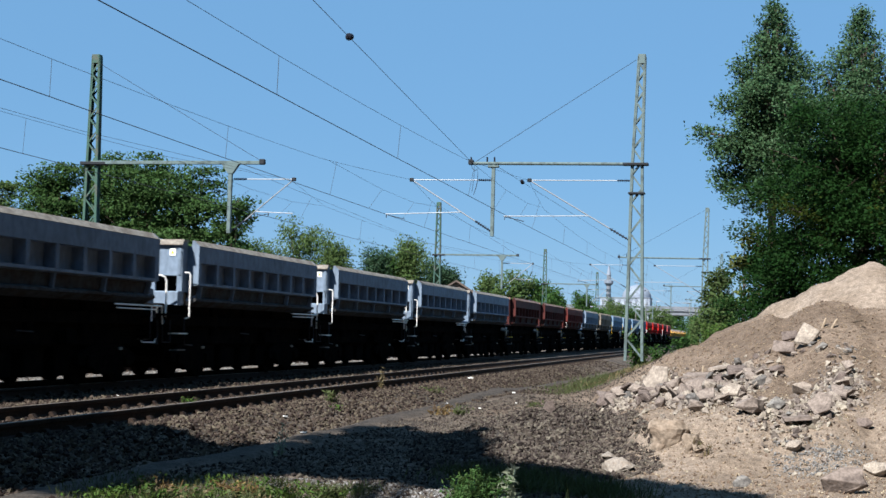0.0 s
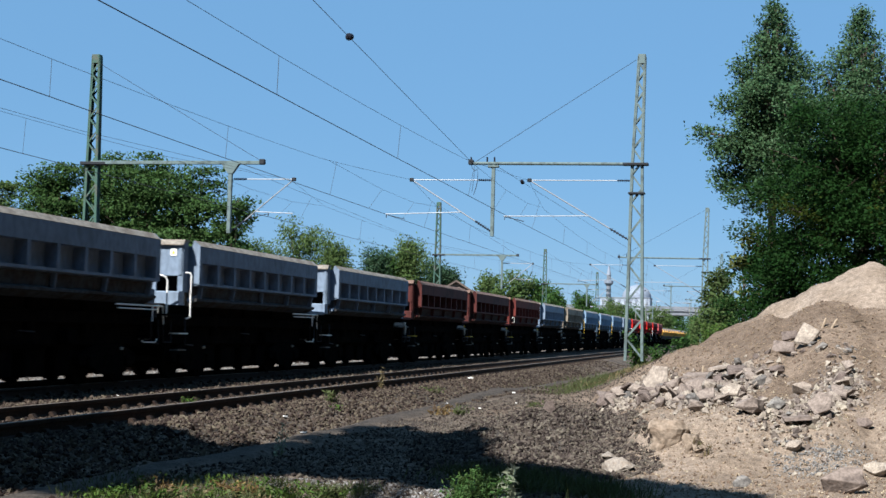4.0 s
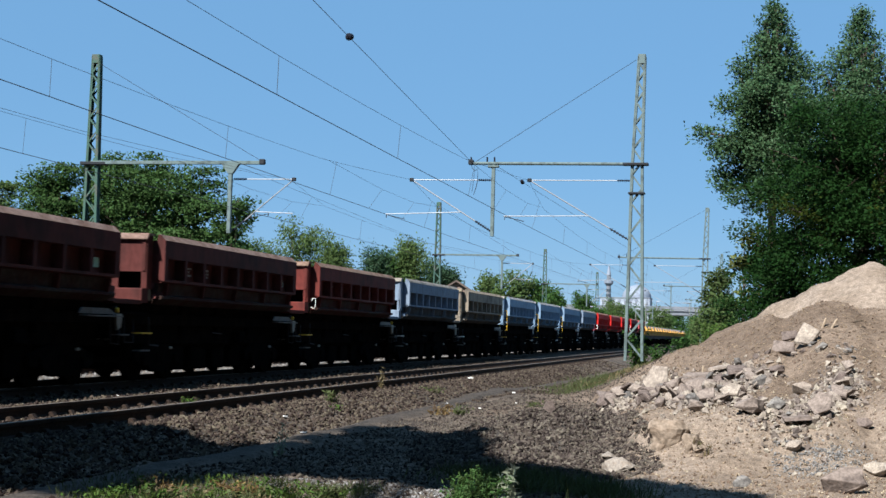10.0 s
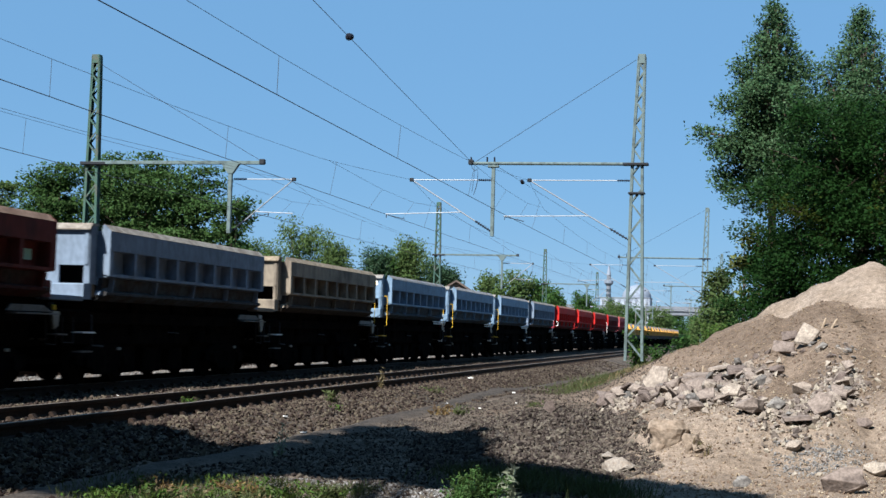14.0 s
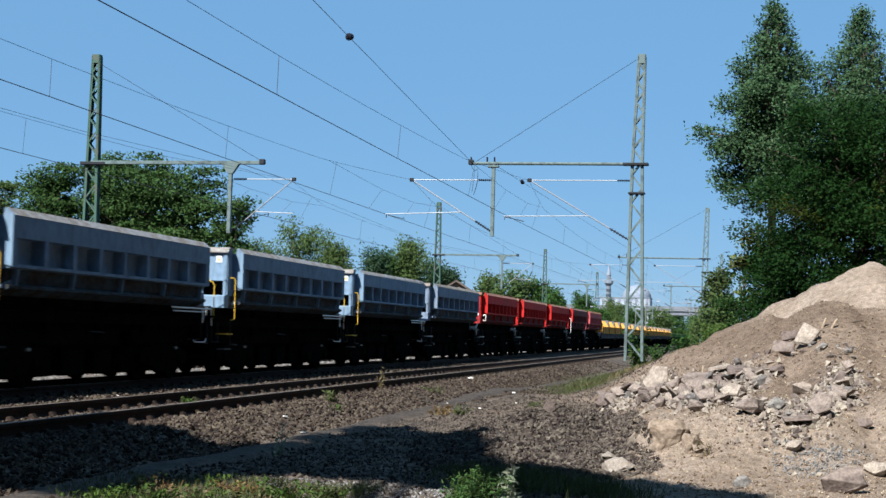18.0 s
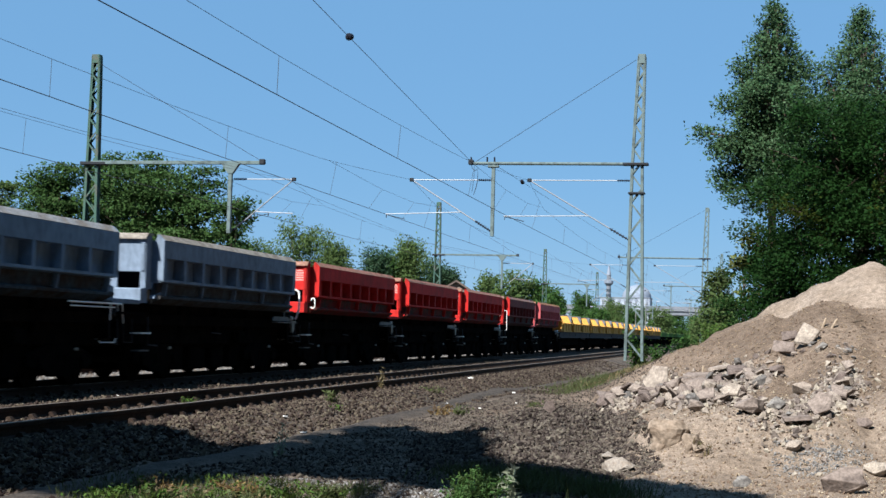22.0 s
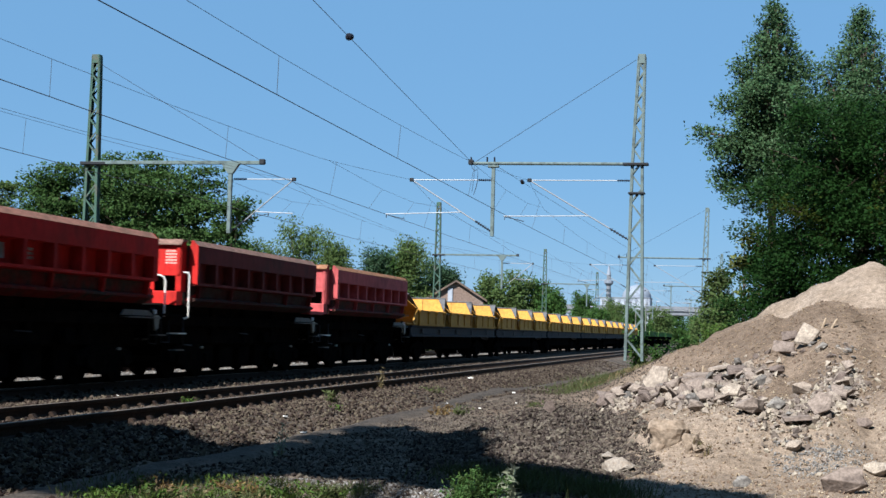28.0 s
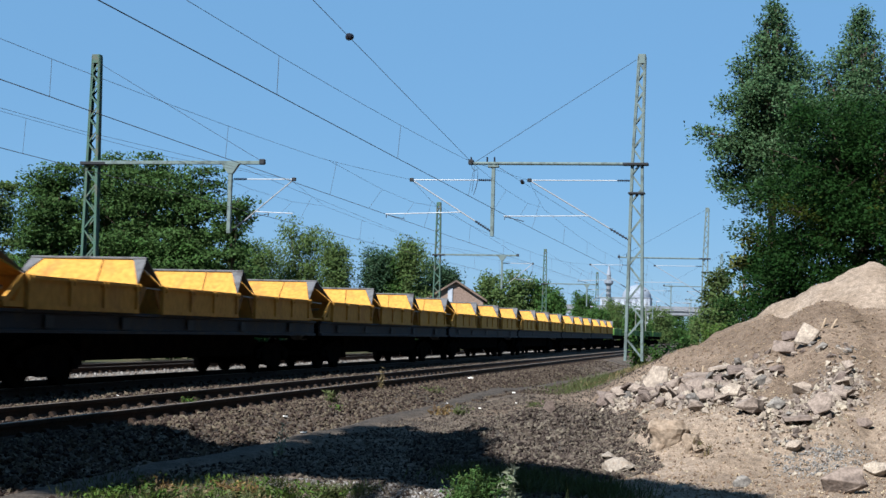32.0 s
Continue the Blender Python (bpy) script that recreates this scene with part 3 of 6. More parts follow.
M_TAIL = mat("worn_steel_plate", (0.13, 0.13, 0.127), 0.6, 0.3, grain=0.15, spots=(0.1, 0.09, 0.08))
M_PALE_MARK = mat("worn_pale_marking", (0.6, 0.33, 0.3), 0.7, grain=0.1)
M_WORN_MARK = mat("worn_grey_marking", (0.3, 0.28, 0.27), 0.8, grain=0.15, spots=(0.12, 0.09, 0.085), spot_scale=9)
M_BLUE_PLATE = mat("pale_blue_plate", (0.3, 0.38, 0.45), 0.6, grain=0.1, spots=(0.2, 0.2, 0.22))
M_REDLAMP = mat("red_marker", (0.5, 0.02, 0.02), 0.4, grain=0.03)

SIDE = 9.75       # where the tub's side ends
START = 0.27      # where it begins, behind the end wall
PITCH = 11.88     # from wagon to wagon
AXLES = (0.35, 2.15, 7.45, 9.25)
WHEELSETS = []


def wheelset_mesh():
    bm = bmesh.new()
    bar(bm, (-1.05, 0, 0), (1.05, 0, 0), 0.075, 8)
    for s in (-1, 1):
        bar(bm, (s * 0.69, 0, 0), (s * 0.82, 0, 0), 0.46, 20)
        bar(bm, (s * 0.665, 0, 0), (s * 0.69, 0, 0), 0.488, 20)
        bar(bm, (s * 0.82, 0, 0), (s * 0.86, 0, 0), 0.13, 8)
        for k in range(4):
            a = k * math.pi / 2
            box(bm, (s * 0.825, 0.27 * math.cos(a), 0.27 * math.sin(a)), (0.03, 0.12, 0.12))
    me = bpy.data.meshes.new("wheelset")
    bm.to_mesh(me)
    bm.free()
    me.materials.append(M_WHEEL)
    return me


WHEELSET = wheelset_mesh()


def wheels(t, axles):
    for y in axles:
        w = new("wheelset", WHEELSET)
        w.parent = t
        w.matrix_parent_inverse = Matrix.Translation((0, y, 0.46 - DIP))
        WHEELSETS.append(w)


def bogie(t, yc, wb=1.8):
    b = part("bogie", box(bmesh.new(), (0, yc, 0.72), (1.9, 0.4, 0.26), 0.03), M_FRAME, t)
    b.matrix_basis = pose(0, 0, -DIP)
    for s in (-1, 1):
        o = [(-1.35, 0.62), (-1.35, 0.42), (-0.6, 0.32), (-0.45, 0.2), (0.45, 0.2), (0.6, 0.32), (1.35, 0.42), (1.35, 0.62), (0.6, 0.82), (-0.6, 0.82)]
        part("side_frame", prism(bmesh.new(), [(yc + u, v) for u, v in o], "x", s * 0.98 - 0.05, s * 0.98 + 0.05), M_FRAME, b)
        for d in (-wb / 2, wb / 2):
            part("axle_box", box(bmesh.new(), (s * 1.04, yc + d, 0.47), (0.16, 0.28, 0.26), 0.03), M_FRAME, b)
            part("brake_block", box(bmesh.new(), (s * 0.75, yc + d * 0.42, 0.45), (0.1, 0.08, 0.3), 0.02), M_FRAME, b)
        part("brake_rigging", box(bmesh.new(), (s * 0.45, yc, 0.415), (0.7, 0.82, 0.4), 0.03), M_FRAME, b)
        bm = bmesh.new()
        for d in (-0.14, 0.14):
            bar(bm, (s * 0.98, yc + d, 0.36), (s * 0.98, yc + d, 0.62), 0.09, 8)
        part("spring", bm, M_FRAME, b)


def buffers(t, y0, y1, z=1.05):
    for y, d in ((y0, -1), (y1, 1)):
        part("buffer_beam", box(bmesh.new(), (0, y - d * 0.08, z), (2.5, 0.14, 0.34), 0.02), M_FRAME, t)
        for s in (-1, 1):
            bm = bmesh.new()
            bar(bm, (s * 0.875, y, z), (s * 0.875, y + d * 0.42, z), 0.1, 10)
            bar(bm, (s * 0.875, y + d * 0.42, z), (s * 0.875, y + d * 0.46, z), 0.225, 14)
            part("buffer", bm, M_TAIL, t, "worn steel buffer")
        bm = bmesh.new()
        box(bm, (0, y + d * 0.12, z), (0.1, 0.3, 0.14), 0.02)
        bar(bm, (0, y + d * 0.2, z), (0, y + d * 0.42, z - 0.22), 0.03)
        part("coupling", bm, M_TAIL, t)


def tub_side(t, s, m, ribs, lip_mat, shade_grime):
    """One long side: dusty sloping lip, plain top band, ribbed panel, dirty lower panel with shade painted into its
    colour.
    """
    o = [(1.5, 3.06), (1.5, 2.67), (1.25, 2.66), (1.25, 2.22), (1.5, 2.2), (1.5, 2.14), (1.3, 2.11), (1.18, 2.11), (1.2, 3.06)]
    sd = part("side_wall", prism(bmesh.new(), [(s * u, v) for u, v in o], "y", START, SIDE), m, t)
    lip = [(1.505, 3.065), (1.36, 3.2), (1.32, 3.2), (1.32, 3.065)]
    part("top_lip", prism(bmesh.new(), [(s * u, v) for u, v in lip], "y", START + 0.02, SIDE - 0.02), lip_mat, sd, "dusty sloping lip")
    for k in range(ribs):
        y = START + 0.1 + (SIDE - START - 0.2) * k / (ribs - 1)
        bm = bmesh.new()
        prism(bm, [(s * 1.24, y - 0.085), (s * 1.24, y + 0.085), (s * 1.495, y + 0.065), (s * 1.495, y - 0.065)], "z", 2.19, 2.67)
        part("rib", bm, m, sd)
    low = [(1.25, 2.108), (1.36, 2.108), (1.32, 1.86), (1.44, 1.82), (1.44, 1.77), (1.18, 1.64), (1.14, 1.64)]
    lw = part("lower_panel", prism(bmesh.new(), [(s * u, v) for u, v in low], "y", START, SIDE), shade_grime, sd, "lower panel with painted-in shade and brown dirt")
    for k in range(5):
        y = START + 0.3 + (SIDE - START - 0.6) * k / 4
        bm = bmesh.new()
        prism(bm, [(s * 1.3, 1.82), (s * 1.34, 2.11), (s * 1.47, 2.11), (s * 1.43, 1.82)], "y", y - 0.022, y + 0.022)
        part("lower_rib", bm, m, sd)
    return sd


def tub_end(t, m, y, d, dust):
    """An end wall at y that faces d, with two openings over a deep cross beam."""
    ew = bmesh.new()
    box(ew, (0, y, 2.74), (2.42, 0.06, 0.78), 0.0)
    cap = prism(bmesh.new(), [(y + d * 0.12, 3.06), (y + d * 0.12, 3.085), (y - d * 0.0, 3.2), (y - d * 0.3, 3.2), (y - d * 0.3, 3.16), (y - d * 0.02, 3.14)], "x", -1.25, 1.25)
    for s in (-1, 1):
        box(ew, (s * 1.155, y, 2.16), (0.11, 0.06, 0.38))
        box(ew, (s * 0.28, y, 2.16), (0.56, 0.06, 0.38))
        box(ew, (s * 1.2, y - d * 0.12, 2.56), (0.05, 0.3, 1.18))
        box(ew, (s * 1.16, y + d * 0.045, 2.74), (0.08, 0.03, 0.74))
    w = part("end_wall", ew, m, t)
    part("end_cap", cap, dust, w, "dusty sloping cap")
    part("cross_beam", prism(bmesh.new(), [(y - d * 0.05, 1.98), (y + d * 0.24, 1.98), (y + d * 0.3, 1.95), (y + d * 0.3, 1.66), (y - d * 0.05, 1.66)], "x", -1.24, 1.24), m, t)
    for s in (-1, 1):
        o = [(s * 1.29, 2.98), (s * 1.33, 3.19), (s * 1.37, 3.19), (s * 1.502, 3.06), (s * 1.502, 2.15), (s * 1.3, 2.2)]
        yy = START if d < 0 else SIDE
        part("side_wall_end", prism(bmesh.new(), o, "y", yy - 0.012 * (d < 0) - 0.02, yy + 0.012 * (d > 0) + 0.02), m, t)
        part("tipping_arm", prism(bmesh.new(), [(yy - d * 0.35, 1.95), (yy + d * 0.12, 1.82), (yy + d * 0.16, 1.76), (yy - d * 0.35, 1.78)], "x", s * 1.3 - 0.05, s * 1.3 + 0.05), m, t)
    return w


def tipper(key, rails, label):
    t = thing("tipper_wagon", label, "goods wagon", None, "tipper wagons")
    m = PAINTS[key]
    for s in (-1, 1):
        tub_side(t, s, m, 9, DUST[key], SHADE_GRIME[key])
    tub_end(t, PAINTS["red"] if key == "wine" else m, -0.07, -1, DUST[key])
    tub_end(t, m, SIDE + 0.1, 1, DUST[key])
    for y in (0.25, SIDE - 0.25):
        part("bulkhead", box(bmesh.new(), (0, y, 2.05), (2.4, 0.05, 0.7)), M_FRAME, t)
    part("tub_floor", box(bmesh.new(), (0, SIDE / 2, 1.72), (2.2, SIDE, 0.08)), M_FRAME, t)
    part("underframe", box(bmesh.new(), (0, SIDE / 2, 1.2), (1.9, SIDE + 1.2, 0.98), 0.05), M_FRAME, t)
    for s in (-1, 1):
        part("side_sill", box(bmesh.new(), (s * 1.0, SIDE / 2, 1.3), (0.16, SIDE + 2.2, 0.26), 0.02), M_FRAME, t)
    # plain dark blocks that fill the space between the bogies
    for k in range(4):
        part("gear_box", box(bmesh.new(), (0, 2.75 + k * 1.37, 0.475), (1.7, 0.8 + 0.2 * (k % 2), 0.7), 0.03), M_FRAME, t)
    for s in (-1, 1):
        for y in (2.6, 4.9, 7.2):
            part("tipping_cylinder", bar(bmesh.new(), (s * 0.95, y, 0.95), (s * 1.0, y, 1.7), 0.13, 10), M_FRAME, t)
    part("air_tank", bar(bmesh.new(), (0.7, 3.9, 0.85), (0.7, 5.8, 0.85), 0.26, 12), M_FRAME, t)
    if not rails:
        part("end_ledge", box(bmesh.new(), (0, -1.05, 1.67), (2.46, 1.4, 0.1), 0.01), m, t)
    part("platform", box(bmesh.new(), (0, -0.95, 1.42), (2.7, 1.3, 0.05), 0.005), M_FRAME, t)
    part("platform", box(bmesh.new(), (0, SIDE + 0.35, 1.36), (2.5, 0.5, 0.05), 0.005), M_FRAME, t)
    bogie(t, 1.25)
    bogie(t, 8.35)
    wheels(t, AXLES)
    buffers(t, -1.45, SIDE + 0.35)
    rm = M_YELLOW_RAIL if rails == "yellow" or key in ("brown", "oxide") else M_WHITE_RAIL
    for s in (-1, 1):
        if rails and key == "red":
            tube("handrail", [(s * 0.84, -1.0, 2.3), (s * 1.16, -0.96, 2.31), (s * 1.24, -0.94, 2.26), (s * 1.26, -0.93, 2.18), (s * 1.26, -0.93, 1.76), (s * 1.14, -0.9, 1.38)], 0.027, rm, t, "white bent tube handrail")
            tube("upright", [(s * 0.84, -1.0, 1.4), (s * 0.84, -1.0, 2.26)], 0.018, M_GALV, t, "thin grey upright")
        elif rails:
            tube("handrail", [(s * 0.78, -1.0, 2.31), (s * 1.04, -0.9, 2.32), (s * 1.12, -0.85, 2.28), (s * 1.15, -0.82, 2.2), (s * 1.15, -0.82, 1.38)], 0.022 if rails == "white" else 0.013, rm, t, rails + " bent tube handrail")
            tube("handrail", [(s * 1.28, -0.06, 2.42), (s * 1.37, -0.02, 2.42), (s * 1.4, 0.0, 2.36), (s * 1.4, 0.0, 1.38), (s * 1.3, -0.04, 1.34)], 0.02 if rails == "white" else 0.013, rm, t, rails + " bent tube handrail")
        far_rails = rails and key not in ("red", "wine")
        if far_rails:
            tube("side_rail", [(s * 1.42, SIDE - 2.0, 1.6), (s * 1.42, SIDE + 0.45, 1.6), (s * 1.3, SIDE + 0.75, 1.45), (s * 1.3, SIDE + 0.8, 1.2)], 0.018, M_WHITE_RAIL, t, "white bent tube rail")
            tube("side_rail", [(s * 1.42, SIDE - 1.9, 1.52), (s * 1.42, SIDE + 0.1, 1.52)], 0.014, M_WHITE_RAIL, t, "white tube rail")
            tube("rail_post", [(s * 1.42, SIDE - 0.1, 1.26), (s * 1.42, SIDE - 0.1, 1.6)], 0.018, M_WHITE_RAIL, t, "white tube post")
            tube("foot_bar", [(s * 1.3, SIDE - 0.35, 0.84), (s * 1.32, SIDE - 0.3, 0.8), (s * 1.32, SIDE + 0.35, 0.8), (s * 1.3, SIDE + 0.45, 0.88)], 0.013, M_WHITE_RAIL, t, "white bent foot bar")
            tube("rail_brace", [(s * 1.3, SIDE + 0.5, 1.58), (s * 1.2, SIDE + 0.72, 1.62), (s * 1.1, SIDE + 0.95, 1.42)], 0.018, M_WHITE_RAIL, t, "white diagonal tube brace")
            part("end_marker", prism(bmesh.new(), [(SIDE + 0.52, 1.42), (SIDE + 0.66, 1.42), (SIDE + 0.6, 1.58)], "x", s * 1.16 - 0.02, s * 1.16 + 0.02), M_REDLAMP, t, "small red end marker")
        if not far_rails:
            if key == "oxide" or (key == "red" and rails):
                tube("loop_handle", [(s * 1.34, -0.06, 1.84), (s * 1.39, -0.05, 1.79), (s * 1.45, -0.04, 1.8), (s * 1.47, -0.04, 1.86), (s * 1.47, -0.04, 2.04), (s * 1.44, -0.04, 2.1), (s * 1.38, -0.05, 2.09), (s * 1.36, -0.06, 2.03)], 0.018 if key == "red" else 0.009, M_WHITE_RAIL if key == "red" else M_SIGN, t, "white bent loop handle")
            part("side_plate", prism(bmesh.new(), [(SIDE - 1.3, 1.5), (SIDE - 0.1, 1.5), (SIDE + 0.25, 1.38), (SIDE - 1.45, 1.38)], "x", s * 1.34 - 0.02, s * 1.34 + 0.02), M_TAIL, t, "bare metal plate")
            part("side_ledge", box(bmesh.new(), (s * 1.37, SIDE - 0.45, 1.34), (0.2, 1.7, 0.03), 0.005), M_TAIL, t, "bare metal ledge")
            part("coupling_step", box(bmesh.new(), (s * 1.36, SIDE + 0.5, 0.96), (0.22, 0.4, 0.03), 0.005), M_TAIL, t, "bare metal step")
            part("tail_bracket", prism(bmesh.new(), [(SIDE + 0.32, 1.4), (SIDE + 0.62, 1.4), (SIDE + 0.58, 1.12), (SIDE + 0.4, 1.05)], "x", s * 1.3 - 0.03, s * 1.3 + 0.03), M_GALV, t, "bare metal bracket")
            part("marker_lamp", box(bmesh.new(), (s * 1.3, SIDE + 0.42, 1.47), (0.08, 0.07, 0.1), 0.015), M_YELLOW_RAIL if key in ("brown", "oxide") else M_SIGN, t)
        part("step", box(bmesh.new(), (s * 1.32, -0.45, 1.0), (0.24, 0.55, 0.03)), rm, t)
        part("step", box(bmesh.new(), (s * 1.3, -0.42, 0.62), (0.2, 0.5, 0.03)), M_TAIL, t)
        tube("step_bracket", [(s * 1.36, -0.2, 1.35), (s * 1.36, -0.15, 0.74), (s * 1.3, 0.5, 0.72)], 0.02, M_DARK_STEEL, t)
    if rails and key in ("grey", "blue"):
        part("warning_sign", box(bmesh.new(), (0.98, -0.108, 2.9), (0.15, 0.014, 0.17)), M_SIGN, t, "white sign with a yellow triangle")
        part("warning_triangle", prism(bmesh.new(), [(0.935, 2.86), (1.025, 2.86), (0.98, 2.94)], "y", -0.122, -0.116), M_SIGN_Y, t)
    if key in ("red", "wine"):
        g = random.Random(4)
        bm = bmesh.new()
        for row in range(5):
            x = 0.84
            while x < 1.1:
                n = g.uniform(0.03, 0.07)
                box(bm, (x + n / 2, -0.104, 2.92 - 0.07 * row), (n, 0.006, 0.045))
                x += n + 0.015
        part("marking", bm, M_PALE_MARK, t, "worn block of pale markings")
    if key in ("brown", "oxide", "red"):
        for y in ((2.2, 3.35) if key in ("brown", "oxide") else (4.43,)):
            g = random.Random(int(y))
            bm = bmesh.new()
            for row in range(3):
                box(bm, (1.258, y + g.uniform(-0.03, 0.03), 2.52 - 0.08 * row), (0.006, g.uniform(0.25, 0.4), 0.05))
            part("marking", bm, M_WORN_MARK, t, "rows of worn pale marking")
        if key == "red":
            part("marking_plate", box(bmesh.new(), (1.26, 3.27, 2.44), (0.014, 0.4, 0.28)), M_BLUE_PLATE, t, "pale blue plate with worn marking")
        else:
            part("marking_plate", box(bmesh.new(), (1.26, SIDE - 0.72, 2.42), (0.014, 0.5, 0.2)), M_SIGN_T, t, "pale green plate with worn marking")
    for s in (-1, 1):
        tube("brake_hose", [(s * 0.35, -1.5, 1.0), (s * 0.36, -1.75, 0.72), (s * 0.3, -1.9, 0.82)], 0.025, M_DARK_STEEL, t)
        tube("foot_step", [(s * 1.28, SIDE + 0.15, 1.3), (s * 1.3, SIDE + 0.15, 0.78), (s * 1.3, SIDE + 0.55, 0.76), (s * 1.28, SIDE + 0.55, 1.3)], 0.016, M_DARK_STEEL, t)
        tube("foot_step", [(s * 1.28, -1.3, 1.3), (s * 1.3, -1.3, 0.8), (s * 1.3, -0.85, 0.8), (s * 1.28, -0.85, 1.3)], 0.016, M_DARK_STEEL, t)
        part("brake_lever", bar(bmesh.new(), (s * 1.15, 4.2, 1.02), (s * 1.2, 4.75, 1.0), 0.014, 6), M_DARK_STEEL, t)
        part("lamp_bracket", box(bmesh.new(), (s * 1.22, SIDE + 0.45, 1.45), (0.1, 0.06, 0.22), 0.01), M_DARK_STEEL, t)
        for y in (1.25, 8.35):
            part("axle_guide", box(bmesh.new(), (s * 1.06, y + 0.55, 0.66), (0.04, 0.16, 0.06), 0.01), M_GALV, t)
    part("valve_box", box(bmesh.new(), (1.1, 6.3, 0.92), (0.2, 0.36, 0.3), 0.02), M_FRAME, t)
    return t


M_YELLOW = paint("yellow_wagon_paint", (0.405, 0.2142, 0.0495), (0.297, 0.1485, 0.045), (0.52, 0.75))
M_YGREY = mat("grey_rubber_apron", (0.1, 0.105, 0.115), 0.8, grain=0.1, spots=(0.06, 0.06, 0.065))
# darker brown for the gussets between bins and for the seam
M_YDARK = mat("brown_plate", (0.2, 0.1, 0.03), 0.8, grain=0.15, spots=(0.1, 0.06, 0.03))
M_SILL = mat("blue_black_sill", (0.018, 0.02, 0.026), 0.75, spots=(0.03, 0.026, 0.024), spot_scale=2, grain=0.15, spec=0.2)
HOP, HPITCH, YPITCH = 4.85, 6.15, 19.58


def plate(name, corners, thick, material, parent, label=""):
    """A flat plate through the corners, with thickness along its normal."""
    v = [Vector(c) for c in corners]
    nrm = (v[1] - v[0]).cross(v[2] - v[0]).normalized() * thick
    bm = bmesh.new()
    a, c = [bm.verts.new(p) for p in v], [bm.verts.new(p - nrm) for p in v]
    k = len(v)
    bm.faces.new(a)
    bm.faces.new(c[::-1])
    for i in range(k):
        bm.faces.new((a[i], c[i], c[(i + 1) % k], a[(i + 1) % k]))
    bmesh.ops.recalc_face_normals(bm, faces=bm.faces[:])
    return part(name, bm, material, parent, label)


def bin_of(t, y0, front, back):
    """One yellow bin: low side walls with posts, and high end walls that lean outwards to meet those of the next bin."""
    y1 = y0 + HOP
    b = part("bin", prism(bmesh.new(), [(1.46, 1.42), (1.46, 2.03), (1.40, 2.03), (1.40, 1.5), (-1.40, 1.5), (-1.40, 2.03), (-1.46, 2.03), (-1.46, 1.42)], "y", y0, y1), M_YELLOW, t)
    for s in (-1, 1):
        for yy in (y0 + 0.06, y0 + 1.72, y0 + 3.2, y1 - 0.06):
            part("post", box(bmesh.new(), (s * 1.475, yy, 1.72), (0.06, 0.1, 0.62), 0.008), M_YELLOW, b)
            for d in (-0.09, 0.09):
                part("hinge", box(bmesh.new(), (s * 1.495, yy + d, 1.97), (0.07, 0.05, 0.15), 0.008), M_YELLOW, b)
        part("side_rail", box(bmesh.new(), (s * 1.475, (y0 + y1) / 2, 1.46), (0.07, HOP, 0.08)), M_YELLOW, b)
        part("side_rail", box(bmesh.new(), (s * 1.475, (y0 + y1) / 2, 2.0), (0.06, HOP, 0.06)), M_YELLOW, b)
        # grey rubber aprons at the ends of the leaning walls
        plate("apron", [(s * 1.46, y1, 2.03), (s * 1.05, y1 + back, 2.6), (s * 1.36, y1 + back, 2.61)][::s], 0.02, M_YGREY, b, "grey rubber apron")
        plate("apron", [(s * 1.46, y0, 2.03), (s * 1.36, y0 - front, 2.61), (s * 1.05, y0 - front, 2.6)][::s], 0.02, M_YGREY, b, "grey rubber apron")
        part("tie_rod", bar(bmesh.new(), (s * 1.44, y1, 1.98), (s * 1.44, y1 + 1.3, 1.96), 0.016, 6), M_GALV, b)
    plate("leaning_end", [(-1.44, y1, 2.03), (1.44, y1, 2.03), (1.05, y1 + back, 2.6), (-1.05, y1 + back, 2.6)], 0.03, M_YELLOW, b, "sunlit yellow leaning end wall")
    part("seam", bar(bmesh.new(), (0.5, y1 - 0.02, 2.04), (0.36, y1 + back - 0.02, 2.6), 0.011, 5), M_YDARK, b)
    plate("leaning_end", [(1.44, y0, 2.03), (-1.44, y0, 2.03), (-1.05, y0 - front, 2.6), (1.05, y0 - front, 2.6)], 0.03, M_YELLOW, b)
    part("rim", bar(bmesh.new(), (-1.36, y1 + back - 0.02, 2.62), (1.36, y1 + back - 0.02, 2.62), 0.03, 6), M_YGREY, b, "dark grey rim")
    part("rim", bar(bmesh.new(), (-1.36, y0 - front + 0.02, 2.62), (1.36, y0 - front + 0.02, 2.62), 0.03, 6), M_YGREY, b, "dark grey rim")
    for y in (y0, y1):
        part("end_plate", box(bmesh.new(), (0, y, 1.73), (2.86, 0.05, 0.6)), M_YELLOW, b)
        o = 0.5 if y > y0 else -0.4
        outer = (y == y0 and front > 1.0) or (y > y0 and back > 0.9)
        plate("end_gusset", [(1.43, y, 1.45), (1.43, y, 2.0), (1.43, y + o, 1.47)] if outer else [(1.43, y + 0.03, 1.45), (1.43, y + 0.03, 2.0), (1.43, y + o, 2.0)], 0.03, M_YELLOW if outer else M_YDARK, b)


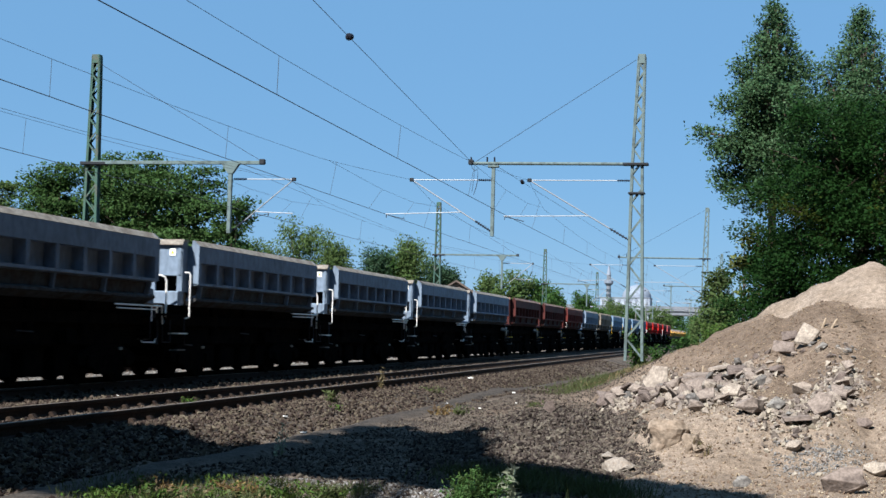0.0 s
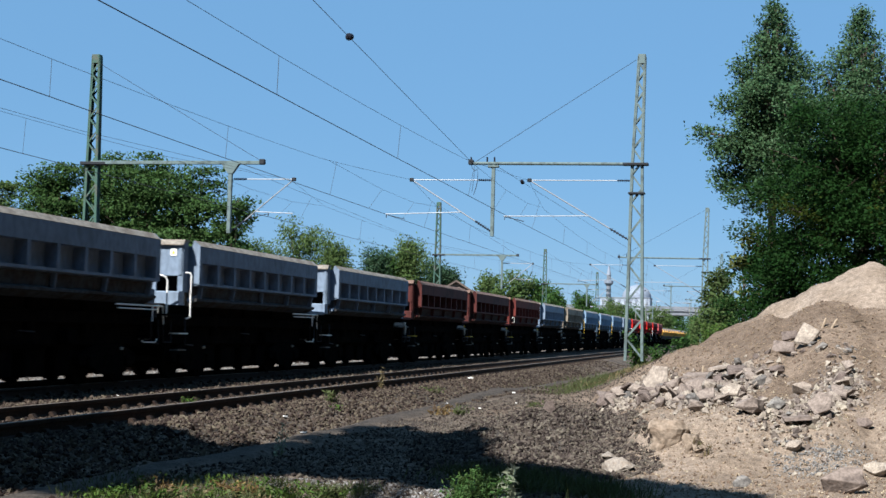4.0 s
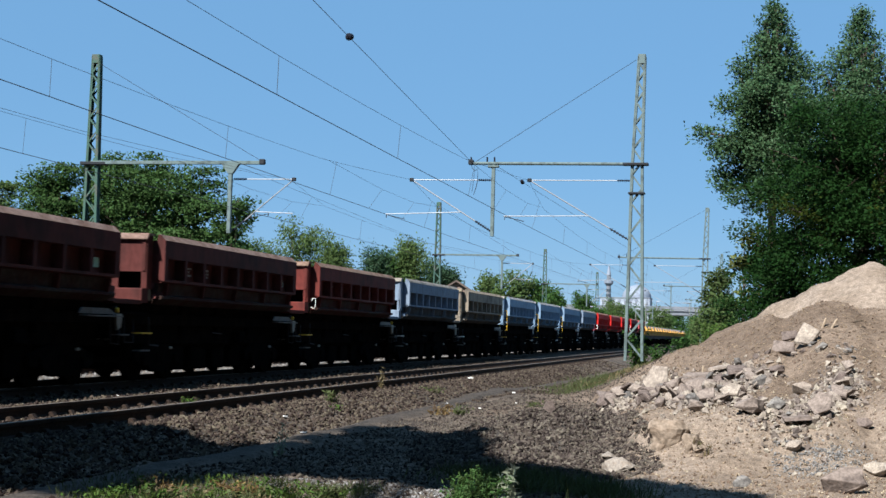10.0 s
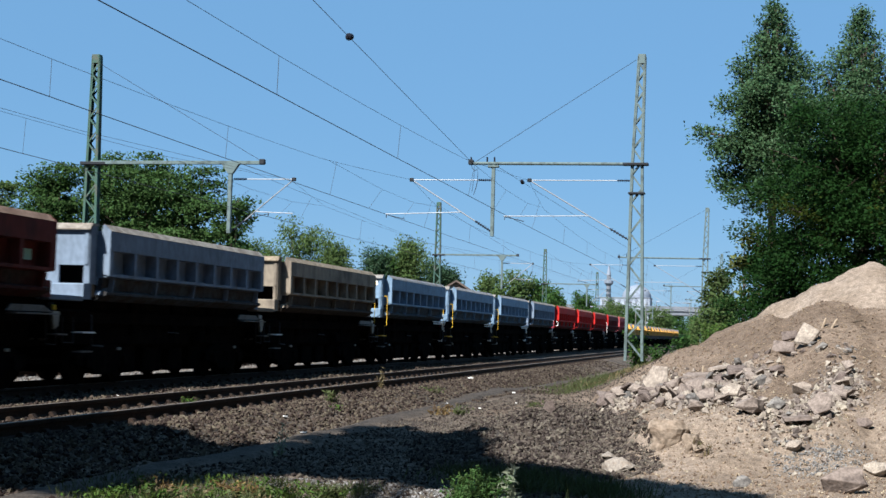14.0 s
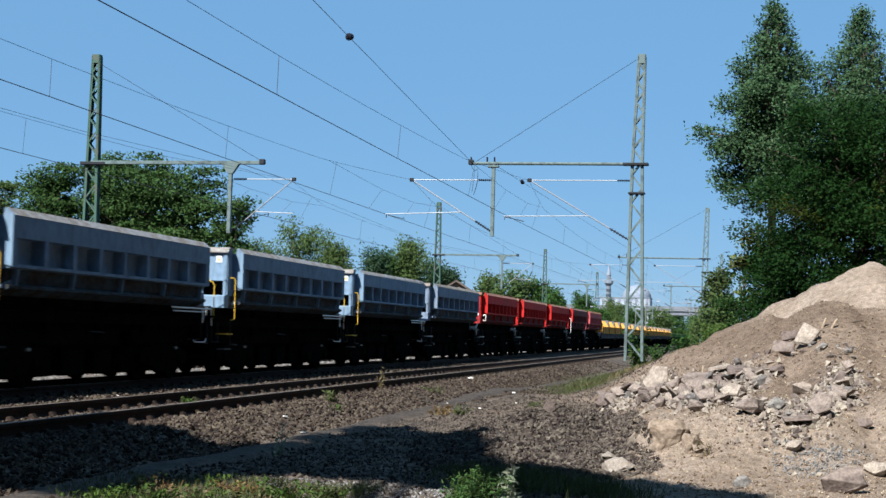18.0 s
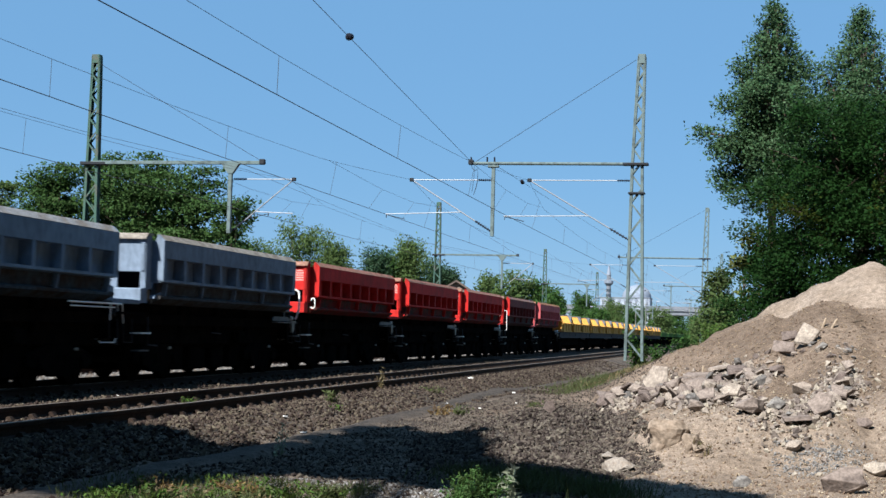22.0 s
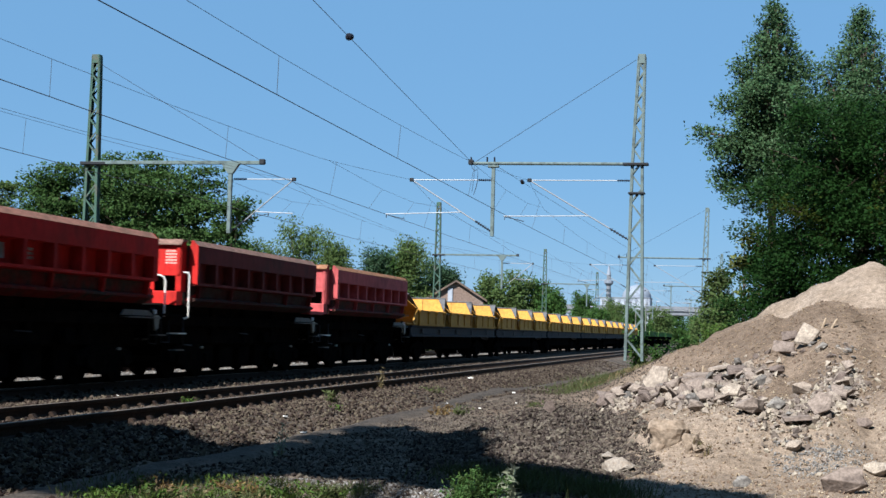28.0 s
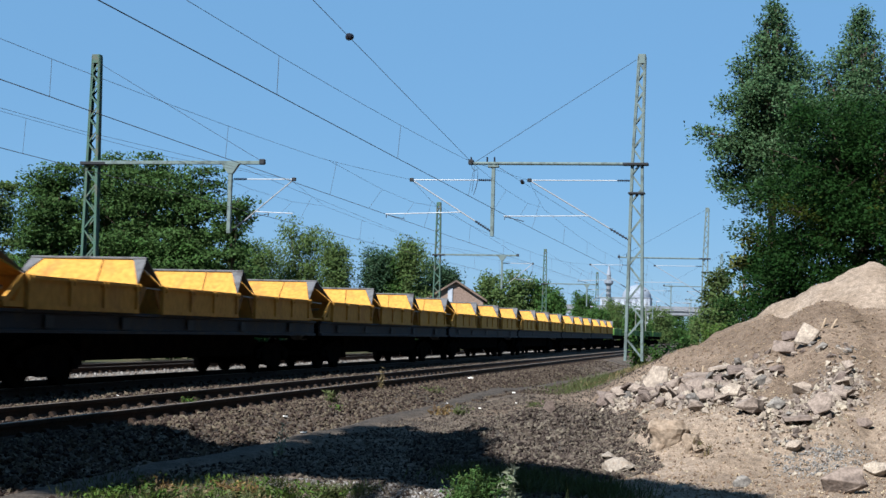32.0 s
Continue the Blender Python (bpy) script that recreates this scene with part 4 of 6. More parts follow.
def yellow_wagon():
    t = thing("bin_wagon", "yellow goods wagon with three sloping bins on a dark underframe", "goods wagon", None, "yellow wagons")
    for k in range(3):
        bin_of(t, k * HPITCH, 0.66 if k else 1.35, 0.64 if k < 2 else 1.0)
    end = 2 * HPITCH + HOP
    for s in (-1, 1):
        part("side_sill", prism(bmesh.new(), [(s * 1.3, 1.42), (s * 1.42, 1.42), (s * 1.42, 1.36), (s * 1.36, 1.34), (s * 1.36, 1.06), (s * 1.42, 1.04), (s * 1.42, 0.98), (s * 1.3, 0.98)], "y", -0.9, end + 0.9), M_SILL, t)
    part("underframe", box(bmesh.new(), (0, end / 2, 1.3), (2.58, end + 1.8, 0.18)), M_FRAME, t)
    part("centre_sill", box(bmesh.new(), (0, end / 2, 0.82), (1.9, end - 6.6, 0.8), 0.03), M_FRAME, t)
    for y in (1.0, 4.4, 8.0, 11.6, 15.6):
        part("marking_plate", box(bmesh.new(), (1.425, y, 1.2), (0.012, 0.35, 0.22)), M_DARKBAR, t, "worn marking")
    for y, d in ((-0.95, -1), (end + 0.6, 1)):
        part("end_platform", box(bmesh.new(), (0, y, 1.48), (2.7, 1.2, 0.06), 0.01), M_YELLOW, t)
    for s in (-1, 1):
        bm = bmesh.new()
        flat(bm, (s * 1.4, -0.05, 2.0), (s * 1.4, -0.75, 1.5), 0.14, 0.06, (0, 0, 1))
        flat(bm, (s * 1.4, -0.75, 1.5), (s * 1.4, 0.0, 1.5), 0.1, 0.06, (0, 0, 1))
        part("end_brace", bm, M_YELLOW, t)
        part("end_lamp_bracket", box(bmesh.new(), (s * 1.2, -1.5, 1.28), (0.16, 0.06, 0.3), 0.01), M_SIGN, t)
        part("marker", box(bmesh.new(), (s * 1.0, -1.52, 1.3), (0.1, 0.06, 0.14), 0.01), M_REDLAMP, t)
        tube("coupler_pipe", [(s * 0.3, -1.0, 1.75), (s * 0.5, -0.5, 1.72), (s * 1.1, -0.2, 1.8)], 0.04, M_GALV, t)
    bogie(t, 1.9)
    bogie(t, end - 1.9)
    wheels(t, (1.0, 2.8, end - 2.8, end - 1.0))
    buffers(t, -1.25, end + 0.95)
    return t


M_GREEN = paint("green_wagon_paint", (0.10, 0.22, 0.06), (0.07, 0.12, 0.05))
M_GREEN_TOP = paint("pale_green_rim", (0.45, 0.52, 0.2), (0.3, 0.34, 0.15))


def green_wagon():
    t = thing("low_side_wagon", "green low-sided goods wagon with a pale top edge", "goods wagon", None, "green wagons")
    part("floor", box(bmesh.new(), (0, 9, 1.25), (2.7, 18.4, 0.12)), M_FRAME, t)
    for s in (-1, 1):
        sd = part("side_board", box(bmesh.new(), (s * 1.38, 9, 1.6), (0.08, 18.4, 0.62), 0.01), M_GREEN, t)
        part("top_rail", box(bmesh.new(), (s * 1.38, 9, 1.93), (0.12, 18.4, 0.06)), M_GREEN_TOP, sd)
        for k in range(10):
            part("stanchion", box(bmesh.new(), (s * 1.44, 0.2 + k * 1.95, 1.6), (0.06, 0.1, 0.6)), M_GREEN, sd)
    for y in (-0.2, 18.2):
        part("end_board", box(bmesh.new(), (0, y, 1.6), (2.7, 0.08, 0.62)), M_GREEN, t)
    part("underframe", box(bmesh.new(), (0, 9, 1.05), (2.4, 17.6, 0.3)), M_FRAME, t)
    bogie(t, 2.2)
    bogie(t, 15.8)
    wheels(t, (1.3, 3.1, 14.9, 16.7))
    buffers(t, -0.45, 18.45)
    return t


FIRST = 31.93 - PITCH
KINDS = [("grey", "white")] * 4 + [("grey", "")] + [("brown", "")] * 2 + [("oxide", "")] + [("grey", ""), ("beige", "")] + [("blue", "yellow")] * 3 + [("grey", "")] + \
        [("red", "white"), ("red", ""), ("red", ""), ("wine", "white"), ("pink", "")]
WORDS = {"grey": "dusty blue-grey four-axle tipper wagon on black underframe", "blue": "pale blue four-axle tipper wagon with side handrails", "beige": "faded beige four-axle tipper wagon, dusty",
         "brown": "dark oxide brown four-axle tipper wagon with pale marking plates", "oxide": "oxide red four-axle tipper wagon with pale marking plates", "red": "bright red four-axle tipper wagon, newly painted", "wine": "dark wine-red tipper wagon, bright red end wall", "pink": "faded pinkish red four-axle tipper wagon, dusty lip"}
TRAIN = []
made = {}
for k, kind in enumerate(KINDS):
    start = FIRST + k * PITCH
    if kind in made:
        w = copy_thing(made[kind], Matrix())
        WHEELSETS += [c for c in w.children if c.name.startswith("wheelset")]
    else:
        w = made[kind] = tipper(kind[0], kind[1], WORDS[kind[0]] + (", " + kind[1] + " handrails" if kind[1] and kind[0] != "blue" else ""))
    TRAIN.append((w, start))
YSTART = 245.9
yw = yellow_wagon()
for k in range(6):
    TRAIN.append((yw if k == 0 else copy_thing(yw, Matrix()), YSTART + k * YPITCH))
    if k:
        WHEELSETS += [c for c in TRAIN[-1][0].children if c.name.startswith("wheelset")]
gw = green_wagon()
for k in range(4):
    TRAIN.append((gw if k == 0 else copy_thing(gw, Matrix()), YSTART + 6 * YPITCH + k * 19.5))
    if k:
        WHEELSETS += [c for c in TRAIN[-1][0].children if c.name.startswith("wheelset")]


def gone(t):
    """How far the train has come by t seconds; it gathers speed."""
    return 5.783 * t + 0.036 * t * t


# ---- trees ----
def quads(name, centres, sizes, material, rng, droop=0.0, long=1.7, parent=None, up=0.0, face=None):
    """Many small pointed leaves as one mesh; each leaf is an island of its own."""
    n = len(centres)
    d = rng.normal(size=(n, 3))
    d[:, 2] = d[:, 2] * 0.6 - droop + up
    d /= np.linalg.norm(d, axis=1, keepdims=True)
    e = rng.normal(size=(n, 3))
    if face is not None:                      # leaves that turn their upper sides to the sky
        e = np.cross(d, rng.normal(size=(n, 3)) * 0.55 + np.array(face))
    e -= (e * d).sum(1, keepdims=True) * d
    e /= np.linalg.norm(e, axis=1, keepdims=True)
    s = np.asarray(sizes).reshape(-1, 1)
    nrm = np.cross(d, e)
    v = np.empty((n, 4, 3))
    v[:, 0] = centres - d * s * long * 0.5
    v[:, 1] = centres + e * s * 0.42 + nrm * s * 0.12
    v[:, 2] = centres + d * s * long * 0.5
    v[:, 3] = centres - e * s * 0.42 + nrm * s * 0.12
    me = bpy.data.meshes.new(name)
    me.vertices.add(n * 4)
    me.vertices.foreach_set("co", v.ravel())
    me.loops.add(n * 4)
    me.loops.foreach_set("vertex_index", np.arange(n * 4))
    me.polygons.add(n)
    me.polygons.foreach_set("loop_start", np.arange(n) * 4)
    me.update(calc_edges=True)
    me.materials.append(material)
    ob = new(name, me)
    ob.parent = parent
    return ob


def tree(label, base, blobs, leaf, leaves, size, rng_seed, trunk=0.2, droop=0.2, name="tree", fill=0.35, twig=0.34, long=1.7, second=None, bunch=34, tier=0.6, limbs=1):
    """A tapered trunk with limbs to each part of an uneven crown of leaf clumps. blobs: (x, y, z, rx, ry, rz), from the base."""
    rng = np.random.default_rng(rng_seed)
    t = thing(name, label, "tree" if name == "tree" else "shrub", pose(*base))
    top = max(blobs, key=lambda b: b[2])
    bm = bmesh.new()
    pts = [Vector((0, 0, -0.2)), Vector((top[0] * 0.3, top[1] * 0.3, top[2] * 0.4)), Vector((top[0], top[1], top[2] + top[5] * 0.4))]
    for a, b, r1, r2 in ((pts[0], pts[1], trunk, trunk * 0.65), (pts[1], pts[2], trunk * 0.65, trunk * 0.15)):
        bar(bm, a, b, r1, 8, r2)
    for b in blobs[::limbs]:
        f = rng.uniform(0.25, 0.6)
        a = pts[1].lerp(pts[2], f * 0.6) if b[2] > pts[1].z else pts[0].lerp(pts[1], 0.5 + 0.5 * f)
        c = Vector(b[:3])
        bar(bm, a, c, trunk * 0.35, 6, trunk * 0.08)
        for _ in range(3):
            q = c + Vector((rng.normal() * b[3], rng.normal() * b[4], rng.normal() * b[5])) * 0.45
            bar(bm, a.lerp(c, rng.uniform(0.5, 1.0)), q, trunk * 0.1, 5, trunk * 0.03)
    part("trunk", bm, M_BARK, t)
    vol = np.array([b[3] * b[4] * b[5] for b in blobs]) ** 0.7
    per = (leaves * vol / vol.sum()).astype(int)
    cs = []
    for b, k in zip(blobs, per):
        clumps = max(5, k // bunch)
        u = rng.normal(size=(clumps, 3))
        u /= np.linalg.norm(u, axis=1, keepdims=True)
        rad = np.where(rng.random(clumps) < fill, rng.random(clumps) ** 0.5, 0.82 + 0.3 * rng.random(clumps))
        lump = np.array([noise.noise(Vector(q) * 2.0 + Vector((rng_seed, b[0], b[2]))) for q in u])
        c = np.array(b[:3]) + u * (rad * (1 + 0.38 * lump))[:, None] * np.array(b[3:6])
        c = np.repeat(c, bunch, axis=0) + np.clip(rng.normal(size=(clumps * bunch, 3)), -1.7, 1.7) * np.repeat(twig * rng.uniform(0.6, 1.3, clumps), bunch)[:, None] * np.array([1, 1, tier])
        cs.append(c)
    cs = np.concatenate(cs)
    cs = cs[cs[:, 2] > 0.1]
    if second is None:
        quads("crown", cs, size * rng.uniform(0.6, 1.3, len(cs)), leaf, rng, droop, long, t, 0.0, (-0.15, -0.4, 0.8))
    else:
        m2, share2 = second
        pick = np.array([noise.noise(Vector(c) * 0.5) for c in cs]) > share2
        quads("crown", cs[~pick], size * rng.uniform(0.6, 1.3, (~pick).sum()), leaf, rng, droop, long, t, 0.0, (-0.15, -0.4, 0.8))
        if pick.any():
            quads("crown", cs[pick], size * rng.uniform(0.6, 1.3, pick.sum()), m2, rng, droop, long, t, 0.0, (-0.15, -0.4, 0.8))
    return t


def crown(rng_seed, n, cx, cy, z0, z1, rx, ry, taper=0.5, r=0.42):
    """An uneven set of blobs that fills a crown from z0 to z1, wide below and narrow above by taper."""
    g = random.Random(rng_seed)
    out = [(cx, cy, z1 - (z1 - z0) * 0.12, rx * r * 0.7 * (1 - taper * 0.5), ry * r * 0.7 * (1 - taper * 0.5), (z1 - z0) * 0.12)]
    for i in range(n):
        f = (i + 0.5) / n * 0.9
        w = 1 - taper * f ** 1.3 if taper < 0.8 else min(1.0, (1 - f) / 0.5) ** 0.8
        a = i * 2.4 + g.uniform(-0.5, 0.5)
        k = 0.62 * g.uniform(0.5, 1.1) * w
        s = g.uniform(0.8, 1.2) * (0.3 + 0.7 * w)
        out.append((cx + rx * k * math.cos(a), cy + ry * k * math.sin(a), z0 + (z1 - z0) * f + 0.1 * (z1 - z0), rx * r * s, ry * r * s, (rx + ry) * 0.5 * r * s * 0.85))
    return out


def cone(rng_seed, n, z0, z1, rx, sharp=0.95):
    """Blobs of an upright crown that draws in to a slender tip, with loose outer branches."""
    g = random.Random(rng_seed)
    out = [(g.uniform(-0.1, 0.1), 0, z1 - 0.5, 0.12, 0.12, 0.5), (0.1, 0, z1 - 1.3, 0.26, 0.26, 0.6)]
    for i in range(n):
        f = (i + 0.5) / n
        w = min(1.0, (1 - f) / 0.5) ** sharp
        a = i * 2.4 + g.uniform(-0.5, 0.5)
        k = g.uniform(0.35, 0.95) * w
        s = g.uniform(0.75, 1.25) * (0.07 + 0.19 * w) * rx
        out.append((rx * k * math.cos(a), rx * k * math.sin(a), z0 + (z1 - z0) * f * 0.96, s, s, s * 1.15))
    return out


L_POPLAR = leaf_mat("poplar_leaf", (0.05, 0.098, 0.044), 0.3, trans=0.35, spec=0.13)
L_DARK = leaf_mat("locust_leaf", (0.011, 0.032, 0.008), 0.22, spec=0.03)
L_DARK2 = leaf_mat("locust_leaf_yellowing", (0.025, 0.036, 0.007), spec=0.03)
L_BROAD = leaf_mat("broad_leaf", (0.036, 0.072, 0.022), 0.22, trans=0.2, spec=0.05)
L_MID = leaf_mat("roadside_leaf", (0.042, 0.092, 0.024), 0.25, trans=0.35, spec=0.06)
L_LIGHT = leaf_mat("willow_leaf", (0.075, 0.118, 0.04), 0.25, trans=0.35, spec=0.06)
L_OLIVE = leaf_mat("olive_bush_leaf", (0.046, 0.068, 0.022))
L_PINE = leaf_mat("dark_conifer_leaf", (0.028, 0.06, 0.03))
L_YELLOW = leaf_mat("yellowing_leaf", (0.085, 0.1, 0.03))

tree("tall poplar with grey-green leaves on the bank", (0.9, 62.8, 0.6), cone(3, 66, 6.3, 15.3, 2.1) + [(-2.9, 0, 9.4, 0.4, 0.4, 0.35), (-2.2, 0, 8.9, 0.4, 0.4, 0.35), (-1.9, 0, 10.6, 0.4, 0.4, 0.5), (-1.5, 0, 12.0, 0.35, 0.4, 0.5)], L_POPLAR, 50000, 0.098, 11, 0.28, 0.35, twig=0.25, bunch=24)
tree("tall poplar with grey-green leaves on the bank", (4.7, 66.5, 0.6), cone(5, 70, 5.0, 15.8, 2.5) + [(-1.5, 0, 12.6, 0.4, 0.4, 0.5), (1.3, 0, 12.0, 0.5, 0.5, 0.5)], L_POPLAR, 50000, 0.098, 12, 0.28, 0.35, twig=0.25, bunch=24)
tree("dense dark green locust tree behind the sand heap", (3.3, 50.5, 0.5), crown(8, 30, 0.0, 0, -0.2, 8.3, 4.3, 3.6, 0.4, 0.42), L_DARK, 84000, 0.078, 13, 0.2, 0.2, fill=0.6, second=(L_DARK2, 0.42), bunch=150, twig=0.4, tier=0.5)
tree("dense dark green locust tree behind the sand heap", (8.2, 52.0, 0.5), crown(9, 16, 0.0, 0, 0.2, 9.2, 3.6, 3.4, 0.45, 0.42), L_DARK, 48000, 0.078, 14, 0.2, 0.2, fill=0.6, bunch=150, twig=0.4, tier=0.5)
tree("dense dark green locust shrub behind the sand heap", (0.9, 53.0, 0.5), crown(28, 14, 0.0, 0, -0.3, 4.9, 1.9, 1.8, 0.35, 0.45), L_DARK, 22000, 0.078, 18, 0.1, 0.2, fill=0.6, second=(L_DARK2, 0.4), bunch=120, twig=0.36, tier=0.5)
tree("yellowing young tree on the bank", (-0.2, 53.5, 0.6), [(0, 0, 3.9, 0.35, 0.4, 0.7), (0.2, 0, 2.8, 0.45, 0.5, 0.9)], L_YELLOW, 900, 0.12, 15, 0.06, 0.2, twig=0.2)
tree("light green bush on the grassy bank", (-1.5, 76, 0.7), crown(17, 14, 0, 0, 0.0, 4.0, 1.4, 1.3, 0.7, 0.36), L_OLIVE, 6000, 0.13, 16, 0.08, 0.1, twig=0.28)
tree("light green bush on the grassy bank", (-1.0, 66, 0.7), crown(18, 8, 0, 0, -0.2, 2.3, 1.2, 1.2, 0.5, 0.45), L_LIGHT, 2600, 0.12, 17, 0.06, 0.1, twig=0.25)

# beyond the tracks
for k, (x, y, h, r, m, sd) in enumerate((
        (-40.6, 79, 10.5, 2.6, L_BROAD, 21), (-37.6, 80, 10.9, 3.0, L_BROAD, 22), (-34.6, 78.5, 11.0, 3.3, L_BROAD, 23), (-31.6, 77.5, 10.2, 2.8, L_BROAD, 24),
        (-28.2, 76, 8.6, 1.9, L_BROAD, 25), (-48.3, 86, 10.0, 2.8, L_LIGHT, 26))):
    tree("broad dark green tree beyond the tracks", (x, y, -0.4), crown(sd, 14, 0, 0, 0.8, h, r, r, 0.5, 0.45), m, 32000 if r > 2 else 6500, 0.14, sd, 0.2, 0.35, fill=0.42, twig=0.52, bunch=120, tier=0.34, second=(L_MID, 0.35) if m is L_BROAD else None)
for k, (x, y, h, r, m, sd) in enumerate((
        (-45.2, 144, 11.6, 3.4, L_LIGHT, 31), (-48.5, 140, 9.8, 3.0, L_LIGHT, 32), (-51.5, 141, 10.2, 3.0, L_MID, 33), (-41.5, 143, 10.0, 1.7, L_LIGHT, 34), (-54.5, 138, 9.4, 3.0, L_LIGHT, 30),
        (-37.9, 145, 9.6, 2.0, L_PINE, 35), (-36.2, 146, 9.0, 2.0, L_MID, 36), (-34.4, 146, 10.6, 2.2, L_LIGHT, 37), (-33.0, 152, 8.6, 1.8, L_PINE, 43), (-31.0, 150, 7.8, 1.3, L_PINE, 38),
        (-34.8, 197, 9.0, 3.0, L_LIGHT, 39), (-31.2, 197, 9.2, 3.2, L_LIGHT, 40), (-28.2, 199, 8.4, 2.6, L_MID, 41), (-26.2, 198, 7.0, 1.8, L_MID, 42),
        (-33.5, 300, 10.0, 3.0, L_MID, 44), (-28.0, 305, 8.4, 3.4, L_LIGHT, 45), (-22, 290, 7.0, 3.0, L_MID, 46), (-24.5, 240, 5.4, 2.4, L_MID, 47), (-19.5, 330, 7.4, 3.0, L_LIGHT, 48),
        (-8.5, 260, 4.4, 2.2, L_MID, 49), (-6.0, 200, 3.4, 1.8, L_LIGHT, 50), (-8.0, 310, 6.0, 3.0, L_MID, 51), (-20.0, 425, 9.0, 4.0, L_MID, 52), (-24.5, 430, 8.0, 4.5, L_LIGHT, 53), (-15.5, 440, 8.0, 3.6, L_MID, 54))):
    tree("light green tree growing beside the railway in the distance", (x, y, -0.4), crown(sd, 18, 0, 0, 0.3, h, r * 1.2, r * 1.2, 0.5, 0.38), m, 15000 if y < 160 else 8000, 0.16 if y < 160 else 0.24, sd, 0.16, 0.2 if m is L_PINE else -0.7, fill=0.7, twig=0.5, tier=1.1, long=2.1)

# tall trees behind the camera, whose shade falls across the foreground
def above(x, y, h):
    """The place h over the ground from which shade falls on (x, y)."""
    k = h * ce / se
    return x - k * math.sin(radians(SUN_AZ)), y - k * math.cos(radians(SUN_AZ)), h


# the ground in shade, as an outline
SHADE = ((-14.0, 15.2), (-9.7, 17.6), (-8.9, 18.1), (-8.4, 18.4), (-7.8, 18.6), (-7.1, 17.9), (-6.75, 18.5), (-6.35, 20.2), (-6.45, 22.4), (-6.4, 24.0), (-5.9, 24.3), (-4.85, 22.3), (-3.75, 19.7), (-2.9, 17.4), (-1.8, 17.0),
         (-0.74, 16.3), (-0.1, 15.3), (0.9, 13.6), (0.9, 10.0), (-1.2, 11.6), (-2.0, 13.3), (-2.8, 14.1), (-3.2, 14.35), (-4.5, 14.9), (-5.5, 14.4), (-5.8, 13.2), (-6.1, 12.1), (-6.6, 12.5), (-7.0, 12.1), (-8.6, 10.0), (-14.0, 9.4))


def shaded(x, y):
    hit = False
    for (x0, y0), (x1, y1) in zip(SHADE, SHADE[1:] + SHADE[:1]):
        if (y0 > y) != (y1 > y) and x < x0 + (x1 - x0) * (y - y0) / (y1 - y0):
            hit = not hit
    return hit


def shade_tree(label, foot, lo, hi, sd):
    """A tree whose crown throws its shade on the ground between x = lo and hi."""
    g = random.Random(sd)
    blobs = []
    for i in range(int((hi - lo) / 0.5)):
        for j in range(32):
            x, y = lo + 0.5 * i + 0.25 * (j % 2), 9.1 + 0.5 * j
            if all(shaded(x + 0.36 * math.cos(a), y + 0.52 * math.sin(a)) for a in (0.0, 0.8, 1.6, 2.4, 3.2, 4.0, 4.8, 5.6)):
                px, py, pz = above(x, y, g.uniform(9.5, 16.5))
                blobs.append((px - foot[0], py - foot[1], pz + 0.45, 0.34, 0.36, 0.34))
    tree(label, (*foot, -0.45), blobs, L_DARK, 240 * len(blobs), 0.26, sd, 0.2, 0.2, fill=0.85, twig=0.12, bunch=17, limbs=14)


shade_tree("tall dark tree casting shade over the trackside", (-6.9, 2.5), -14.0, -6.5, 61)
shade_tree("tall dark tree casting shade over the trackside", (-3.4, 3.2), -6.5, 1.0, 62)
# undergrowth along the far side of the railway
for k in range(16):
    y = 44 + 9.5 * k
    tree("dense dark undergrowth along the far side of the railway", (-25.6 - 0.5 * math.sin(k * 1.7) - 0.01 * y, y, -0.4), crown(120 + k, 9, 0, 0, -0.4, 2.2 + 0.4 * math.sin(k * 2.3), 1.5, 5.2, 0.3, 0.5),
         L_DARK, 4200, 0.17, 120 + k, 0.07, 0.1, name="undergrowth", fill=0.5, twig=0.35)
# added row of trees out of view, blocking sky light from the right
for k, (x, y, h) in enumerate(((11, 42, 18), (9.5, 34, 20), (8.5, 27, 21), (8, 20, 22), (7.5, 13, 22), (7.5, 6, 22), (7.5, -1, 22), (7.5, -8, 22), (6.5, -15, 22), (4, -21, 20), (-2, -24, 18))):
    tree("unseen tree added to dim the sky light on the train", (x, y, -0.4), crown(80 + k, 18, 0, 0, 0.5, h, 4.0, 5.4, 0.25, 0.5), L_DARK, 7000, 0.7, 80 + k, 0.3, 0.2, fill=0.5, twig=0.6)
# added trees behind the camera, never in view, to deepen the foreground shade
for k, (x, y, h) in enumerate(((-30, -14, 17), (-23, -13, 17), (-16, -12, 17), (-9.5, -12, 17))):
    tree("unseen tree added to block sky light from behind", (x, y, -0.4), crown(95 + k, 16, 0, 0, 0.5, h, 5.0, 4.0, 0.25, 0.5), L_DARK, 6000, 0.7, 95 + k, 0.3, 0.2, fill=0.5, twig=0.6)


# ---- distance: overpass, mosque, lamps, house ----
# white, concrete and lead are dimmed and blued: distance haze mixed into the colours
M_FAR_WHITE = mat("hazed_white_render", (0.30, 0.34, 0.40), 0.8, grain=0.05, grain_scale=2, spots=(0.25, 0.28, 0.33), spot_scale=0.2)
M_FAR_GREY = mat("hazed_grey_concrete", (0.15, 0.168, 0.195), 0.9, grain=0.08, grain_scale=1, spots=(0.15, 0.165, 0.19), spot_scale=0.3)
M_LEAD = mat("hazed_lead_dome", (0.2, 0.235, 0.29), 0.6, 0.1, grain=0.05, grain_scale=1)
M_GLASS_DARK = mat("dark_pane", (0.06, 0.075, 0.09), 0.15, grain=0.05)
